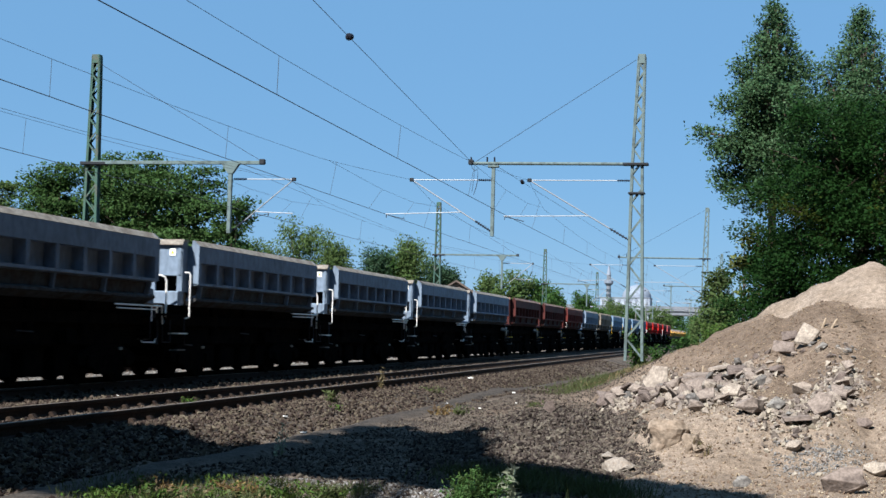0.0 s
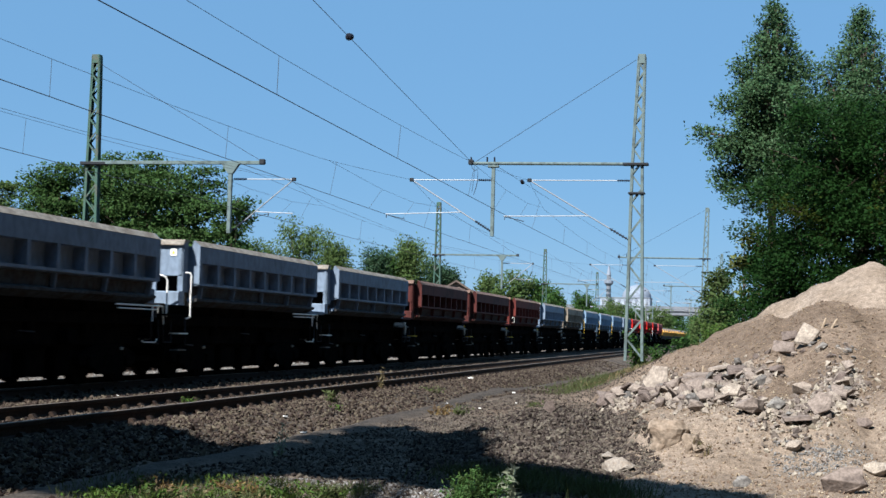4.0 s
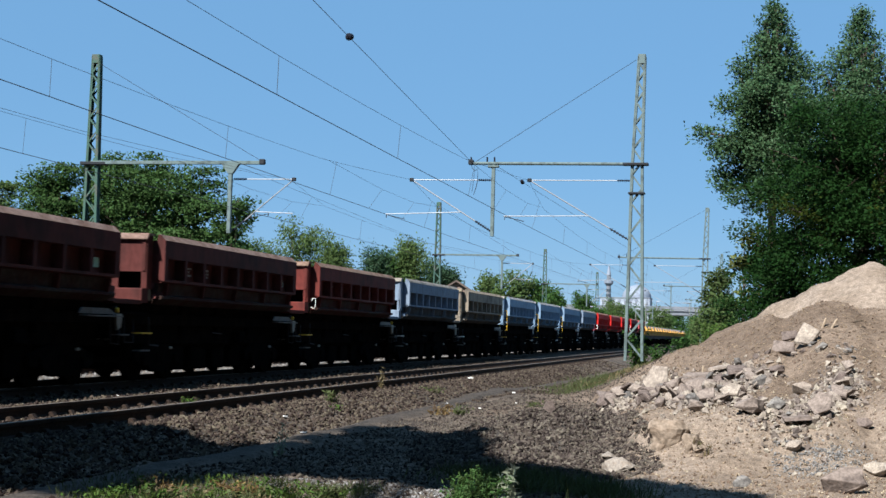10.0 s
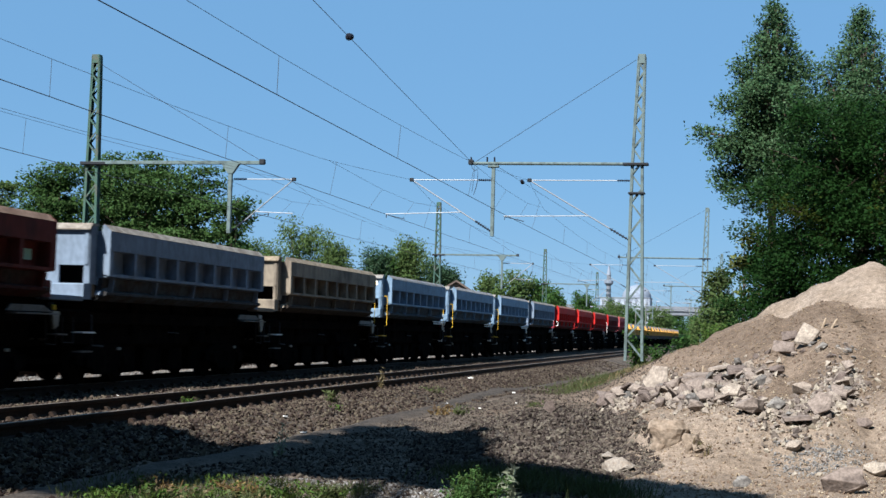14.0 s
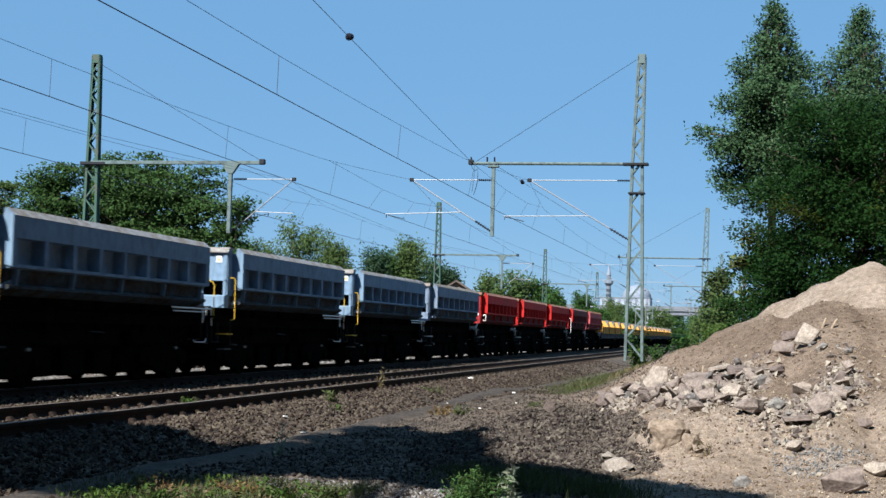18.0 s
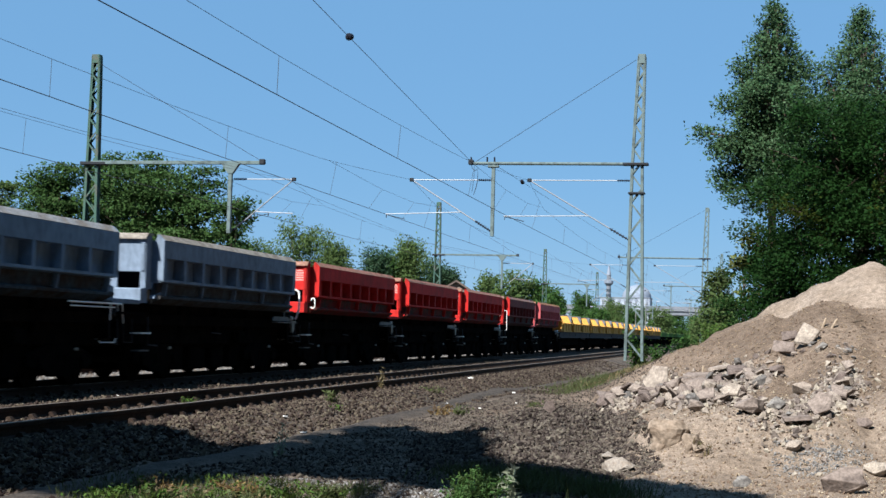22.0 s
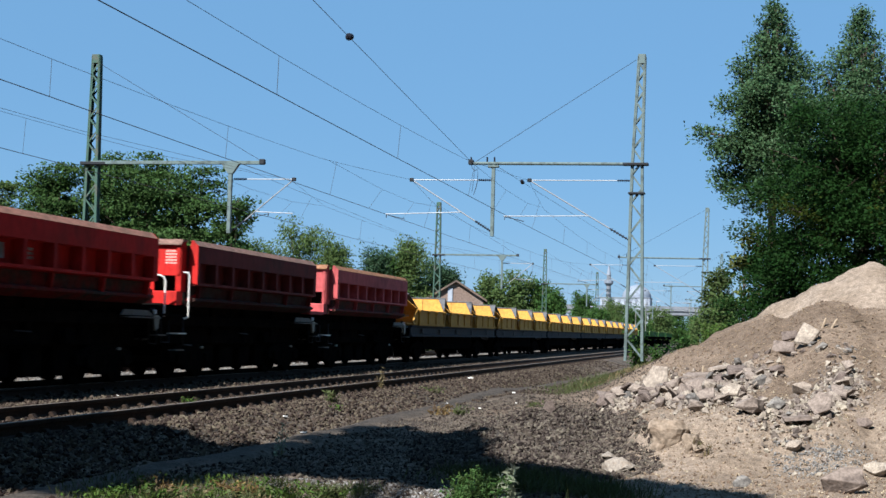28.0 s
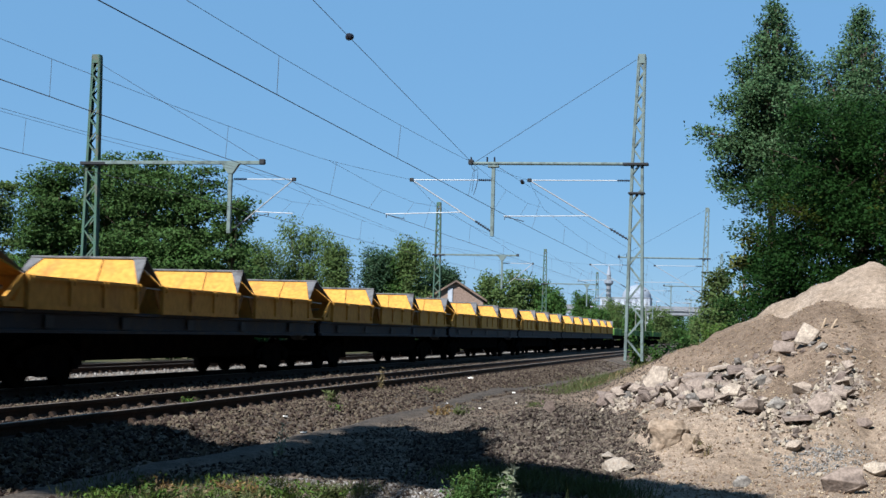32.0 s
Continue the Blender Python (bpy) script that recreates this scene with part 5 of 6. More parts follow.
M_BRICK = mat("red_brick_wall", (0.175, 0.13, 0.11), 0.9, spots=(0.2, 0.16, 0.14), spot_scale=0.5, grain=0.15, grain_scale=6)
M_TILE = mat("grey_brown_roof", (0.15, 0.11, 0.09), 0.85, grain=0.15, grain_scale=5, spots=(0.1, 0.08, 0.07), spot_scale=0.6)


def ring(bm, prof, c, seg=16):
    """A turned body about a vertical line at c, from (radius, height) pairs."""
    rows = [[bm.verts.new((c[0] + r * math.cos(2 * math.pi * i / seg), c[1] + r * math.sin(2 * math.pi * i / seg), c[2] + z)) for i in range(seg)] for r, z in prof]
    for a, b in zip(rows, rows[1:]):
        for i in range(seg):
            bm.faces.new((a[i], a[(i + 1) % seg], b[(i + 1) % seg], b[i]))
    bm.faces.new(rows[0][::-1])
    bm.faces.new(rows[-1])
    bmesh.ops.recalc_face_normals(bm, faces=bm.faces[:])
    return bm


def mosque():
    t = thing("mosque", "white mosque with grey dome and a slender minaret", "mosque", pose(-50, 601, 0))
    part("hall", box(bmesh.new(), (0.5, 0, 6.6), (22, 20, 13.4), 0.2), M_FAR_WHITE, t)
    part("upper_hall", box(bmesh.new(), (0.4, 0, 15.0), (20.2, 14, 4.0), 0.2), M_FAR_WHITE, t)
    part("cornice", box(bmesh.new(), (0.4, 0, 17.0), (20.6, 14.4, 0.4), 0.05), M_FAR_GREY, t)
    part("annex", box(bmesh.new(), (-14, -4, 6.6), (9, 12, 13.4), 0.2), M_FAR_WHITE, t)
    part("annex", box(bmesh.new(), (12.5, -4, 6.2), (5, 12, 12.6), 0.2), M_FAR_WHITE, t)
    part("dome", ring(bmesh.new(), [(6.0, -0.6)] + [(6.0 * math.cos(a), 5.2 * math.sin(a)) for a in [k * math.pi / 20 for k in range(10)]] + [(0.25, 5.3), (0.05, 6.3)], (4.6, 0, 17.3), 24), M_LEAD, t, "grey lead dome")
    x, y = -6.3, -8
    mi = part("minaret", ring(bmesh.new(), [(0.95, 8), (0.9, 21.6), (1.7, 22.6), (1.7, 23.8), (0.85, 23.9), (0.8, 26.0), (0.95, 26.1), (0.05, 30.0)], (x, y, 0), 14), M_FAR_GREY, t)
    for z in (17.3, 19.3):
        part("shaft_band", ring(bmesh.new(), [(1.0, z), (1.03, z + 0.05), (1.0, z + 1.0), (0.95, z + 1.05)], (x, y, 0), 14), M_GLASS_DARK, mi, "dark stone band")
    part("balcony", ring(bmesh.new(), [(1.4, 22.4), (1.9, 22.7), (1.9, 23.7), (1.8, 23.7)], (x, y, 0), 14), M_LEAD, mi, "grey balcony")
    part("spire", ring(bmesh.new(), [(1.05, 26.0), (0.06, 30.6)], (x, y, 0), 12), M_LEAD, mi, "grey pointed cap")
    for i in range(9):
        part("window", box(bmesh.new(), (-8.6 + i * 2.25, -7.05, 14.9), (0.7, 0.3, 1.5), 0.05), M_FAR_GREY, t)
        part("arch_band", box(bmesh.new(), (-8.6 + i * 2.25, -7.1, 16.2), (1.3, 0.3, 0.35), 0.05), M_LEAD, t)


mosque()


def overpass():
    t = thing("overpass", "long grey concrete road bridge across the railway", "bridge", pose(0, 345, 0))
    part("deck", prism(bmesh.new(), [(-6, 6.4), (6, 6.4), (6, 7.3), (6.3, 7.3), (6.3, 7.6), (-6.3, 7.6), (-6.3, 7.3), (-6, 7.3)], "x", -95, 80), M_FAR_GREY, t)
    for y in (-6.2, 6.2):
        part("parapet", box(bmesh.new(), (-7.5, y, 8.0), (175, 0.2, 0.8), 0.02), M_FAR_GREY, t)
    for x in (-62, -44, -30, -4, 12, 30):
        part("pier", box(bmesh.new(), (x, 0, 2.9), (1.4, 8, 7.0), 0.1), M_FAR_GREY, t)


overpass()


def street_lamp(x, y, z0, h):
    t = thing("street_lamp", "slender grey street lamp beside the far road", "street lamp", pose(x, y, z0), "street lamps")
    part("pole", bar(bmesh.new(), (0, 0, 0), (0, 0, h), 0.12, 8, 0.06), M_GALV, t)
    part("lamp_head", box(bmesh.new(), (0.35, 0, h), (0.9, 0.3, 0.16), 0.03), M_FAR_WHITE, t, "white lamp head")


for x, y, h in ((-35.4, 250, 9.2), (-21.4, 345, 10.0), (-32.0, 255, 5.2), (-31.0, 290, 7.4), (-19.0, 250, 6.4)):
    street_lamp(x, y, -0.4, h)


def far_post(x, y, h):
    t = thing("signal_post", "thin grey post among the distant tracks", "signal post", pose(x, y, -0.3), "signal posts")
    part("pole", bar(bmesh.new(), (0, 0, 0), (0, 0, h), 0.07, 8), M_GALV, t)
    part("bracket", bar(bmesh.new(), (0, 0, h - 0.15), (-1.2, 0, h - 0.1), 0.04, 6), M_GALV, t)


far_post(-16.6, 240, 7.0)
far_post(-11.5, 290, 8.5)


def house():
    t = thing("brick_house", "old red brick house with a low grey-brown gable roof", "house", pose(-30.2, 150, -0.4, 0, 0, 10))
    part("wall", prism(bmesh.new(), [(-2.8, 0), (2.8, 0), (2.8, 5.0), (0, 6.7), (-2.8, 5.0)], "y", -4, 10), M_BRICK, t)
    for s in (-1, 1):
        part("roof_slope", prism(bmesh.new(), [(0, 6.75), (0, 6.95), (s * 3.2, 4.95), (s * 3.2, 4.75)], "y", -4.4, 10.4), M_TILE, t)
    part("wall_pier", box(bmesh.new(), (-0.6, -3.98, 5.3), (0.5, 0.3, 1.6), 0.03), M_FAR_WHITE, t, "pale wall pier")
    for x in (-1.5, 1.5):
        w = part("window", box(bmesh.new(), (x, -4.02, 2.6), (1.1, 0.1, 1.5), 0.02), M_GLASS_DARK, t)
        part("sill", box(bmesh.new(), (x, -4.08, 1.8), (1.3, 0.2, 0.1)), M_FAR_GREY, w)


house()


# ---- rubble on the heap ----
def chunk_mesh(sd, sx, sy, sz, slab):
    """A broken block or slab: uneven corners, some broken off, slightly worn edges."""
    g = random.Random(sd)
    bm = bmesh.new()
    if slab:
        k = g.choice((4, 4, 5))
        ring = [((i + g.uniform(-0.2, 0.2)) / k * 2 * math.pi + 0.7, g.uniform(0.8, 1.1)) for i in range(k)]
        prism(bm, [(sx * 0.62 * q * math.cos(a), sy * 0.62 * q * math.sin(a)) for a, q in ring], "z", -sz / 2, sz / 2)
        for v in bm.verts:
            v.co += Vector((g.uniform(-0.06, 0.06), g.uniform(-0.06, 0.06), g.uniform(-0.03, 0.03)))
    else:
        for _ in range(15):
            p = Vector((g.gauss(0, 1), g.gauss(0, 1), g.gauss(0, 1))).normalized()
            q = max(abs(c) for c in p) ** 0.6
            bm.verts.new((p.x / q * sx * 0.56, p.y / q * sy * 0.56, p.z / q * sz * 0.56))
        r = bmesh.ops.convex_hull(bm, input=bm.verts)
        bmesh.ops.delete(bm, geom=list({e for e in r["geom_interior"] if isinstance(e, bmesh.types.BMVert)}), context="VERTS")
        bmesh.ops.dissolve_limit(bm, angle_limit=0.3, verts=bm.verts[:], edges=bm.edges[:])
    bmesh.ops.bevel(bm, geom=bm.edges[:], offset=0.02, segments=1, affect="EDGES", clamp_overlap=True)
    bmesh.ops.triangulate(bm, faces=bm.faces[:])
    bmesh.ops.subdivide_edges(bm, edges=[e for e in bm.edges if e.calc_length() > 0.28], cuts=1)
    for v in bm.verts:
        v.co += Vector((noise.noise(v.co * 5 + Vector((sd, 0, 0))), noise.noise(v.co * 5 + Vector((0, sd, 0))), noise.noise(v.co * 5 + Vector((0, 0, sd))))) * (0.016 if slab else 0.05)
    bmesh.ops.recalc_face_normals(bm, faces=bm.faces[:])
    me = bpy.data.meshes.new("rubble_chunk")
    bm.to_mesh(me)
    bm.free()
    return me


CHUNKS = []
for sd in range(18):
    g = random.Random(sd + 90)
    slab = sd % 3 == 0
    me = chunk_mesh(sd, g.uniform(0.8, 1.2), g.uniform(0.6, 1.0), g.uniform(0.1, 0.16) if slab else g.uniform(0.4, 0.75), slab)
    me.materials.append(M_CHUNK_GREY if sd % 3 == 1 else M_CHUNK)
    CHUNKS.append(me)


def chunk(kind, x, y, s, rx=0, ry=0, rz=0, sink=0.25):
    ob = new("rubble_chunk", CHUNKS[kind])
    ob.matrix_basis = pose(x, y, land(x, y) + s * (0.32 - sink), rx, ry, rz) @ Matrix.Diagonal((s, s, s, 1))
    grey = kind % 3 == 1
    slab = kind % 3 == 0
    return tagged(ob, "tilted pale concrete slab lying on the sand heap" if slab else "grey broken stone lying in the rubble heap" if grey else "sandy broken concrete block in the rubble heap", "rubble", "rubble chunks")


# (x, y, width, tilt) of the larger pieces
SLABS = ((-1.59, 25.83, 0.54, 68), (-2.65, 27.36, 0.38, 24), (-0.85, 25.5, 0.42, 20), (-0.57, 20.67, 0.37, 35), (0.6, 25.56, 0.36, 62), (0.95, 25.65, 0.48, 66), (0.72, 26.4, 0.27, 75), (0.93, 19.83, 0.34, 60),
         (1.26, 21.93, 0.26, 40), (1.3, 21.72, 0.31, 30), (-0.22, 24.87, 0.45, 18), (-0.47, 25.47, 0.4, 14), (0.63, 19.44, 0.33, 8), (-3.06, 22.77, 0.2, 80), (-2.3, 26.9, 0.3, 20), (-0.95, 21.3, 0.24, 45))
BLOCKS = ((-2.26, 26.7, 0.33, 10), (-1.8, 25.35, 0.27, 5), (-1.1, 22.02, 0.26, 30), (-1.29, 25.35, 0.17, 40), (-0.71, 22.74, 0.42, 15), (-0.34, 22.74, 0.13, 0), (0.01, 19.74, 0.42, 8), (0.45, 24.09, 0.28, 20), (1.22, 22.65, 0.16, 0),
          (0.81, 22.89, 0.29, 5), (1.51, 19.89, 0.22, 35), (1.03, 16.2, 0.46, 4), (-1.68, 25.71, 0.24, 0), (-0.9, 21.15, 0.22, 10), (0.57, 18.78, 0.2, 0), (1.53, 18.36, 0.26, 10))
GREYS = ((-0.3, 20.7, 0.2, 10), (0.35, 19.89, 0.42, 14), (0.19, 23.61, 0.35, 30), (1.19, 24.78, 0.26, 25), (1.37, 22.5, 0.3, 40), (1.42, 21.99, 0.28, 20), (-0.04, 25.14, 0.17, 0), (-0.17, 24.51, 0.18, 20), (0.05, 24.24, 0.18, 0),
         (-0.07, 16.3, 0.3, 10), (1.08, 25.44, 0.16, 0), (1.58, 24.45, 0.16, 30), (-0.8, 24.6, 0.22, 0), (-0.55, 21.6, 0.24, 15))


def scatter_chunks():
    g = random.Random(7)
    for which, lot in ((0, SLABS), (2, BLOCKS), (1, GREYS)):
        for x, y, s, tilt in lot:
            kind = which + 3 * g.randrange(6)
            chunk(kind, x, y, s * (1.0, 0.74, 0.9)[which], tilt + g.uniform(-6, 6), g.uniform(-14, 14), g.uniform(-30, 30), -0.1 if tilt > 50 else 0.04)
    # smaller pieces between them, thickest along the shelf
    for n, (x0, y0, x1, y1), spread, lo, hi in ((60, (-1.15, 21.9, -0.1, 20.8), 0.4, 0.07, 0.3), (62, (-0.45, 25.2, 0.15, 24.0), 0.4, 0.06, 0.24), (34, (-2.5, 26.9, -1.2, 25.2), 0.22, 0.09, 0.34),
                                                 (36, (1.1, 21.6, 1.5, 22.9), 0.25, 0.07, 0.26), (10, (0.5, 25.6, 1.2, 25.6), 0.25, 0.05, 0.14), (18, (0.2, 19.6, 0.9, 20.2), 0.3, 0.05, 0.14), (16, (1.3, 23.5, 1.7, 25.0), 0.3, 0.05, 0.14)):
        for _ in range(n):
            f = g.random()
            x, y, u = x0 + (x1 - x0) * f + g.gauss(0, spread * 0.35), y0 + (y1 - y0) * f + g.gauss(0, spread), lo + (hi - lo) * g.random() ** 1.7
            chunk(g.choice((0, 2, 3, 5, 6, 8, 9, 11, 12, 14, 15, 17, 1, 7, 4)), x, y, u, g.uniform(-45, 45), g.uniform(-40, 40), g.uniform(0, 360), g.uniform(-0.3, 0.15))


scatter_chunks()
M_PALE_ROCK = mat("pale_mortar", (0.238, 0.2125, 0.187), 0.95, spots=(0.2125, 0.1785, 0.1487), spot_scale=4, grain=0.15, grain_scale=14, bump=0.01, bump_scale=16)
for x, y, s, rz in ((-1.54, 18.0, 0.34, 20), (-1.75, 18.7, 0.2, 60), (-0.95, 22.0, 0.2, 10), (1.15, 24.9, 0.18, 45)):
    me = chunk_mesh(int(s * 100), 1.1, 0.8, 0.55, False)
    me.materials.append(M_PALE_ROCK)
    ob = new("rubble_chunk", me)
    ob.matrix_basis = pose(x, y, land(x, y) + s * 0.18, 10, -8, rz) @ Matrix.Diagonal((s, s, s, 1))
    tagged(ob, "whitish lump of old mortar lying on the gravel", "rubble", "rubble chunks")
M_CLOD = mat("caked_sand", (0.21, 0.168, 0.132), 0.95, spots=(0.165, 0.128, 0.098), spot_scale=5, grain=0.2, grain_scale=16, bump=0.02, bump_scale=14)


def clod(x, y, z, w, d, h, lean, rz, sd):
    """A caked piece of the bank, undercut by rain on one side: lean is how far its top juts out."""
    g = random.Random(sd)
    bm = bmesh.new()
    for k, (f, out) in enumerate(((0.0, 0.0), (0.45, 0.5), (0.8, 1.0), (1.0, 0.8))):
        for i in range(9):
            a = i / 9 * 2 * math.pi
            r = g.uniform(0.86, 1.08) * (1.0 if k < 3 else 0.72)
            bm.verts.new((w / 2 * r * math.cos(a) + lean * out * max(0.0, math.cos(a)), d / 2 * r * math.sin(a), h * f + g.uniform(-0.02, 0.02)))
    bm.verts.ensure_lookup_table()
    for k in range(3):
        for i in range(9):
            j = (i + 1) % 9
            bm.faces.new([bm.verts[q] for q in (k * 9 + i, k * 9 + j, k * 9 + 9 + j, k * 9 + 9 + i)])
    bm.faces.new([bm.verts[i] for i in range(8, -1, -1)])
    bm.faces.new([bm.verts[27 + i] for i in range(9)])
    bmesh.ops.subdivide_edges(bm, edges=bm.edges[:], cuts=2, use_grid_fill=True)
    for v in bm.verts:
        v.co += Vector((noise.noise(v.co * 9), noise.noise(v.co * 9 + Vector((7, sd, 0))), noise.noise(v.co * 9 + Vector((0, sd, 5))))) * 0.06
    bmesh.ops.smooth_vert(bm, verts=bm.verts[:], factor=0.5, use_axis_x=True, use_axis_y=True, use_axis_z=True)
    ob = part("earth_clod", bm, M_CLOD)
    ob.matrix_basis = pose(x, y, z, 0, 0, rz)
    tagged(ob, "undercut piece of caked sandy earth on the cut bank", "earth", "earth clods")


clod(-1.04, 19.22, -0.4, 0.42, 0.56, 0.53, 0.13, -22, 1)
clod(-0.72, 18.75, -0.42, 0.11, 0.26, 0.4, 0.09, -24, 2)
clod(-0.6, 18.5, -0.44, 0.1, 0.24, 0.32, 0.08, -28, 3)
M_STICK = mat("dry_wood", (0.3, 0.24, 0.18), 0.9, grain=0.2, grain_scale=10, stretch=(1, 6, 6))
for x, y, n, a, dark in ((1.29, 26.34, 0.22, 70, 0), (1.46, 26.37, 0.24, 60, 0), (1.87, 26.8, 0.26, 10, 1), (-0.78, 25.7, 0.32, 85, 0)):
    bm = bmesh.new()
    box(bm, (0, 0, 0), (n, 0.05, 0.035), 0.006)
    st = part("wood_offcut", bm, M_BARK if dark else M_STICK)
    st.matrix_basis = pose(x, y, land(x, y) + 0.05, 0, -a, 10)
    tagged(st, "short weathered wooden offcut stuck in the sand", "wood", "wooden offcuts")


# ---- loose stones, joined ----
def stones(name, label, n, where, lo, hi, material, sd, category="gravel"):
    """Many small angular stones lying on the ground, as one mesh. where(rng, n) gives the places."""
    rng = np.random.default_rng(sd)
    xy = where(rng, n)
    xy = xy[[abs(x - path_x(y)) > 0.2 or y < 12 for x, y in xy]]      # the trodden path stays clear
    z = np.array([land(x, y) for x, y in xy])
    n = len(xy)
    base = np.array([(1, 0, 0), (-1, 0, 0), (0, 1, 0), (0, -1, 0), (0, 0, 1), (0, 0, -1)], float)
    tri = np.array([(0, 2, 4), (2, 1, 4), (1, 3, 4), (3, 0, 4), (2, 0, 5), (1, 2, 5), (3, 1, 5), (0, 3, 5)])
    s = lo + (hi - lo) * rng.random(n) ** 2
    v = base[None] * rng.uniform(0.6, 1.2, (n, 6, 1)) + rng.normal(size=(n, 6, 3)) * 0.22
    q = rng.normal(size=(n, 4))
    q /= np.linalg.norm(q, axis=1, keepdims=True)
    w, a, b, c = q.T
    rot = np.stack([np.stack([1 - 2 * (b * b + c * c), 2 * (a * b - c * w), 2 * (a * c + b * w)], 1), np.stack([2 * (a * b + c * w), 1 - 2 * (a * a + c * c), 2 * (b * c - a * w)], 1),
                    np.stack([2 * (a * c - b * w), 2 * (b * c + a * w), 1 - 2 * (a * a + b * b)], 1)], 1)
    v = np.einsum("nij,nkj->nki", rot, v) * (s * 0.5)[:, None, None]
    v += np.concatenate([xy, (z + s * 0.12)[:, None]], 1)[:, None]
    f = (tri[None] + (np.arange(n) * 6)[:, None, None]).reshape(-1)
    me = bpy.data.meshes.new(name)
    me.vertices.add(n * 6)
    me.vertices.foreach_set("co", v.ravel())
    me.loops.add(len(f))
    me.loops.foreach_set("vertex_index", f)
    me.polygons.add(len(f) // 3)
    me.polygons.foreach_set("loop_start", np.arange(len(f) // 3) * 3)
    me.polygons.foreach_set("use_smooth", [False] * (len(f) // 3))
    me.update(calc_edges=True)
    me.materials.append(material)
    return tagged(new(name, me), label, category, kind="stuff")


def strip(x0, x1, y0, y1, near=1.6):
    def where(rng, n):
        f = rng.random(n) ** near
        return np.stack([rng.uniform(x0, x1, n), y0 + (y1 - y0) * f], 1)
    return where


def heap(rng, n):
    a, r = rng.uniform(0, 2 * math.pi, n), rng.random(n) ** 0.5
    xy = np.stack([-2.6 + 2.2 * r * np.cos(a), 22.0 + 5.6 * r * np.sin(a)], 1)
    return xy[xy[:, 0] < -1.38 + 0.17 * (20.3 - xy[:, 1])]


M_GRIT = mat("pale_grey_grit", (0.15, 0.148, 0.148), 0.9, island=0.6, grain=0.1, grain_scale=30)
M_PEBBLE = mat("pale_pebble", (0.255, 0.2125, 0.165), 0.9, island=0.5, grain=0.1, grain_scale=30)
stones("ballast_stones", "brown and grey ballast stones on the track shoulder", 27000, strip(-8.25, -6.3, 11.5, 62), 0.03, 0.095, M_STONE, 71)
stones("ballast_stones", "brown and grey ballast stones between the tracks", 16000, strip(-13.2, -10.2, 19, 75), 0.03, 0.1, M_STONE, 72)
stones("ballast_stones", "dark ballast stones between the rails", 7000, strip(-10.1, -8.3, 16, 60), 0.03, 0.06, M_STONE, 73)
stones("ballast_stones", "pale grey ballast stones beyond the goods train", 7000, strip(-18.0, -15.7, 20, 120, 1.3), 0.04, 0.1, mat("pale_ballast", (0.15, 0.145, 0.14), 0.9, island=0.5, grain=0.1, grain_scale=30), 81)
stones("gravel_heap", "heap of dark grey and brown crushed stone", 42000, heap, 0.025, 0.085, M_STONE_DARK, 74)
stones("gravel_scatter", "loose gravel on the trodden ground", 26000, strip(-6.35, -1.6, 12.5, 34, 1.5), 0.02, 0.06, M_STONE_DARK, 75)
stones("gravel_scatter", "loose gravel on the sandy strip beside the path", 6000, strip(-6.1, -3.3, 29, 48, 1.2), 0.025, 0.07, M_STONE_DARK, 80)
stones("gravel_scatter", "loose gravel on the cinder beside the far end of the path", 8000, strip(-8.2, -4.9, 40, 80, 1.2), 0.05, 0.1, M_STONE, 82)
stones("gravel_scatter", "pale grey grit at the sunlit edge of the shade", 3200, strip(-5.0, -2.6, 13.0, 15.0, 1.0), 0.015, 0.05, M_GRIT, 83)
stones("gravel_scatter", "pale grey crushed stone spilt on the sand", 700, strip(0.3, 1.2, 17.9, 18.9, 0.7), 0.015, 0.045, M_GRIT, 85)
stones("sand_pebbles", "pale pebbles and rubble crumbs in the sand", 6000, strip(-1.5, 2.6, 13, 25, 1.0), 0.01, 0.035, M_PEBBLE, 76)


def rubble(rng, n):
    seg = np.array([(-1.15, 21.9, -0.1, 20.8), (-0.5, 25.2, 0.2, 24.0), (1.1, 21.5, 1.5, 23.0), (0.2, 19.7, 0.9, 20.2), (-2.4, 26.8, -1.3, 25.3)])
    q, f = seg[rng.integers(0, 5, n)], rng.random((n, 1))
    return q[:, :2] + (q[:, 2:] - q[:, :2]) * f + rng.normal(size=(n, 2)) * np.array([0.22, 0.5])


def washout(rng, n):
    f = rng.random(n)
    return np.stack([0.55 + 0.9 * f + rng.normal(size=n) * 0.12, 18.2 + 0.7 * f + rng.normal(size=n) * 0.3], 1)


M_CRUMB = mat("rubble_crumb", (0.189, 0.162, 0.1404), 0.92, island=0.55, grain=0.12, grain_scale=30)
stones("rubble_crumbs", "broken concrete and brick crumbs between the rubble", 5200, rubble, 0.03, 0.14, M_CRUMB, 78, "rubble")
stones("pebble_patch", "pale grey pebbles washed out of the sand", 600, washout, 0.015, 0.05, mat("grey_pebble", (0.16, 0.155, 0.15), 0.9, island=0.5, grain=0.1, grain_scale=30), 79)
M_CLOD = mat("sand_clod", (0.165, 0.124, 0.092), 0.95, island=0.3, grain=0.15, grain_scale=20)
stones("sand_clods", "crumbly clods of sandy soil on the heap", 16000, strip(-1.6, 2.9, 13, 29, 1.0), 0.012, 0.05, M_CLOD, 77)


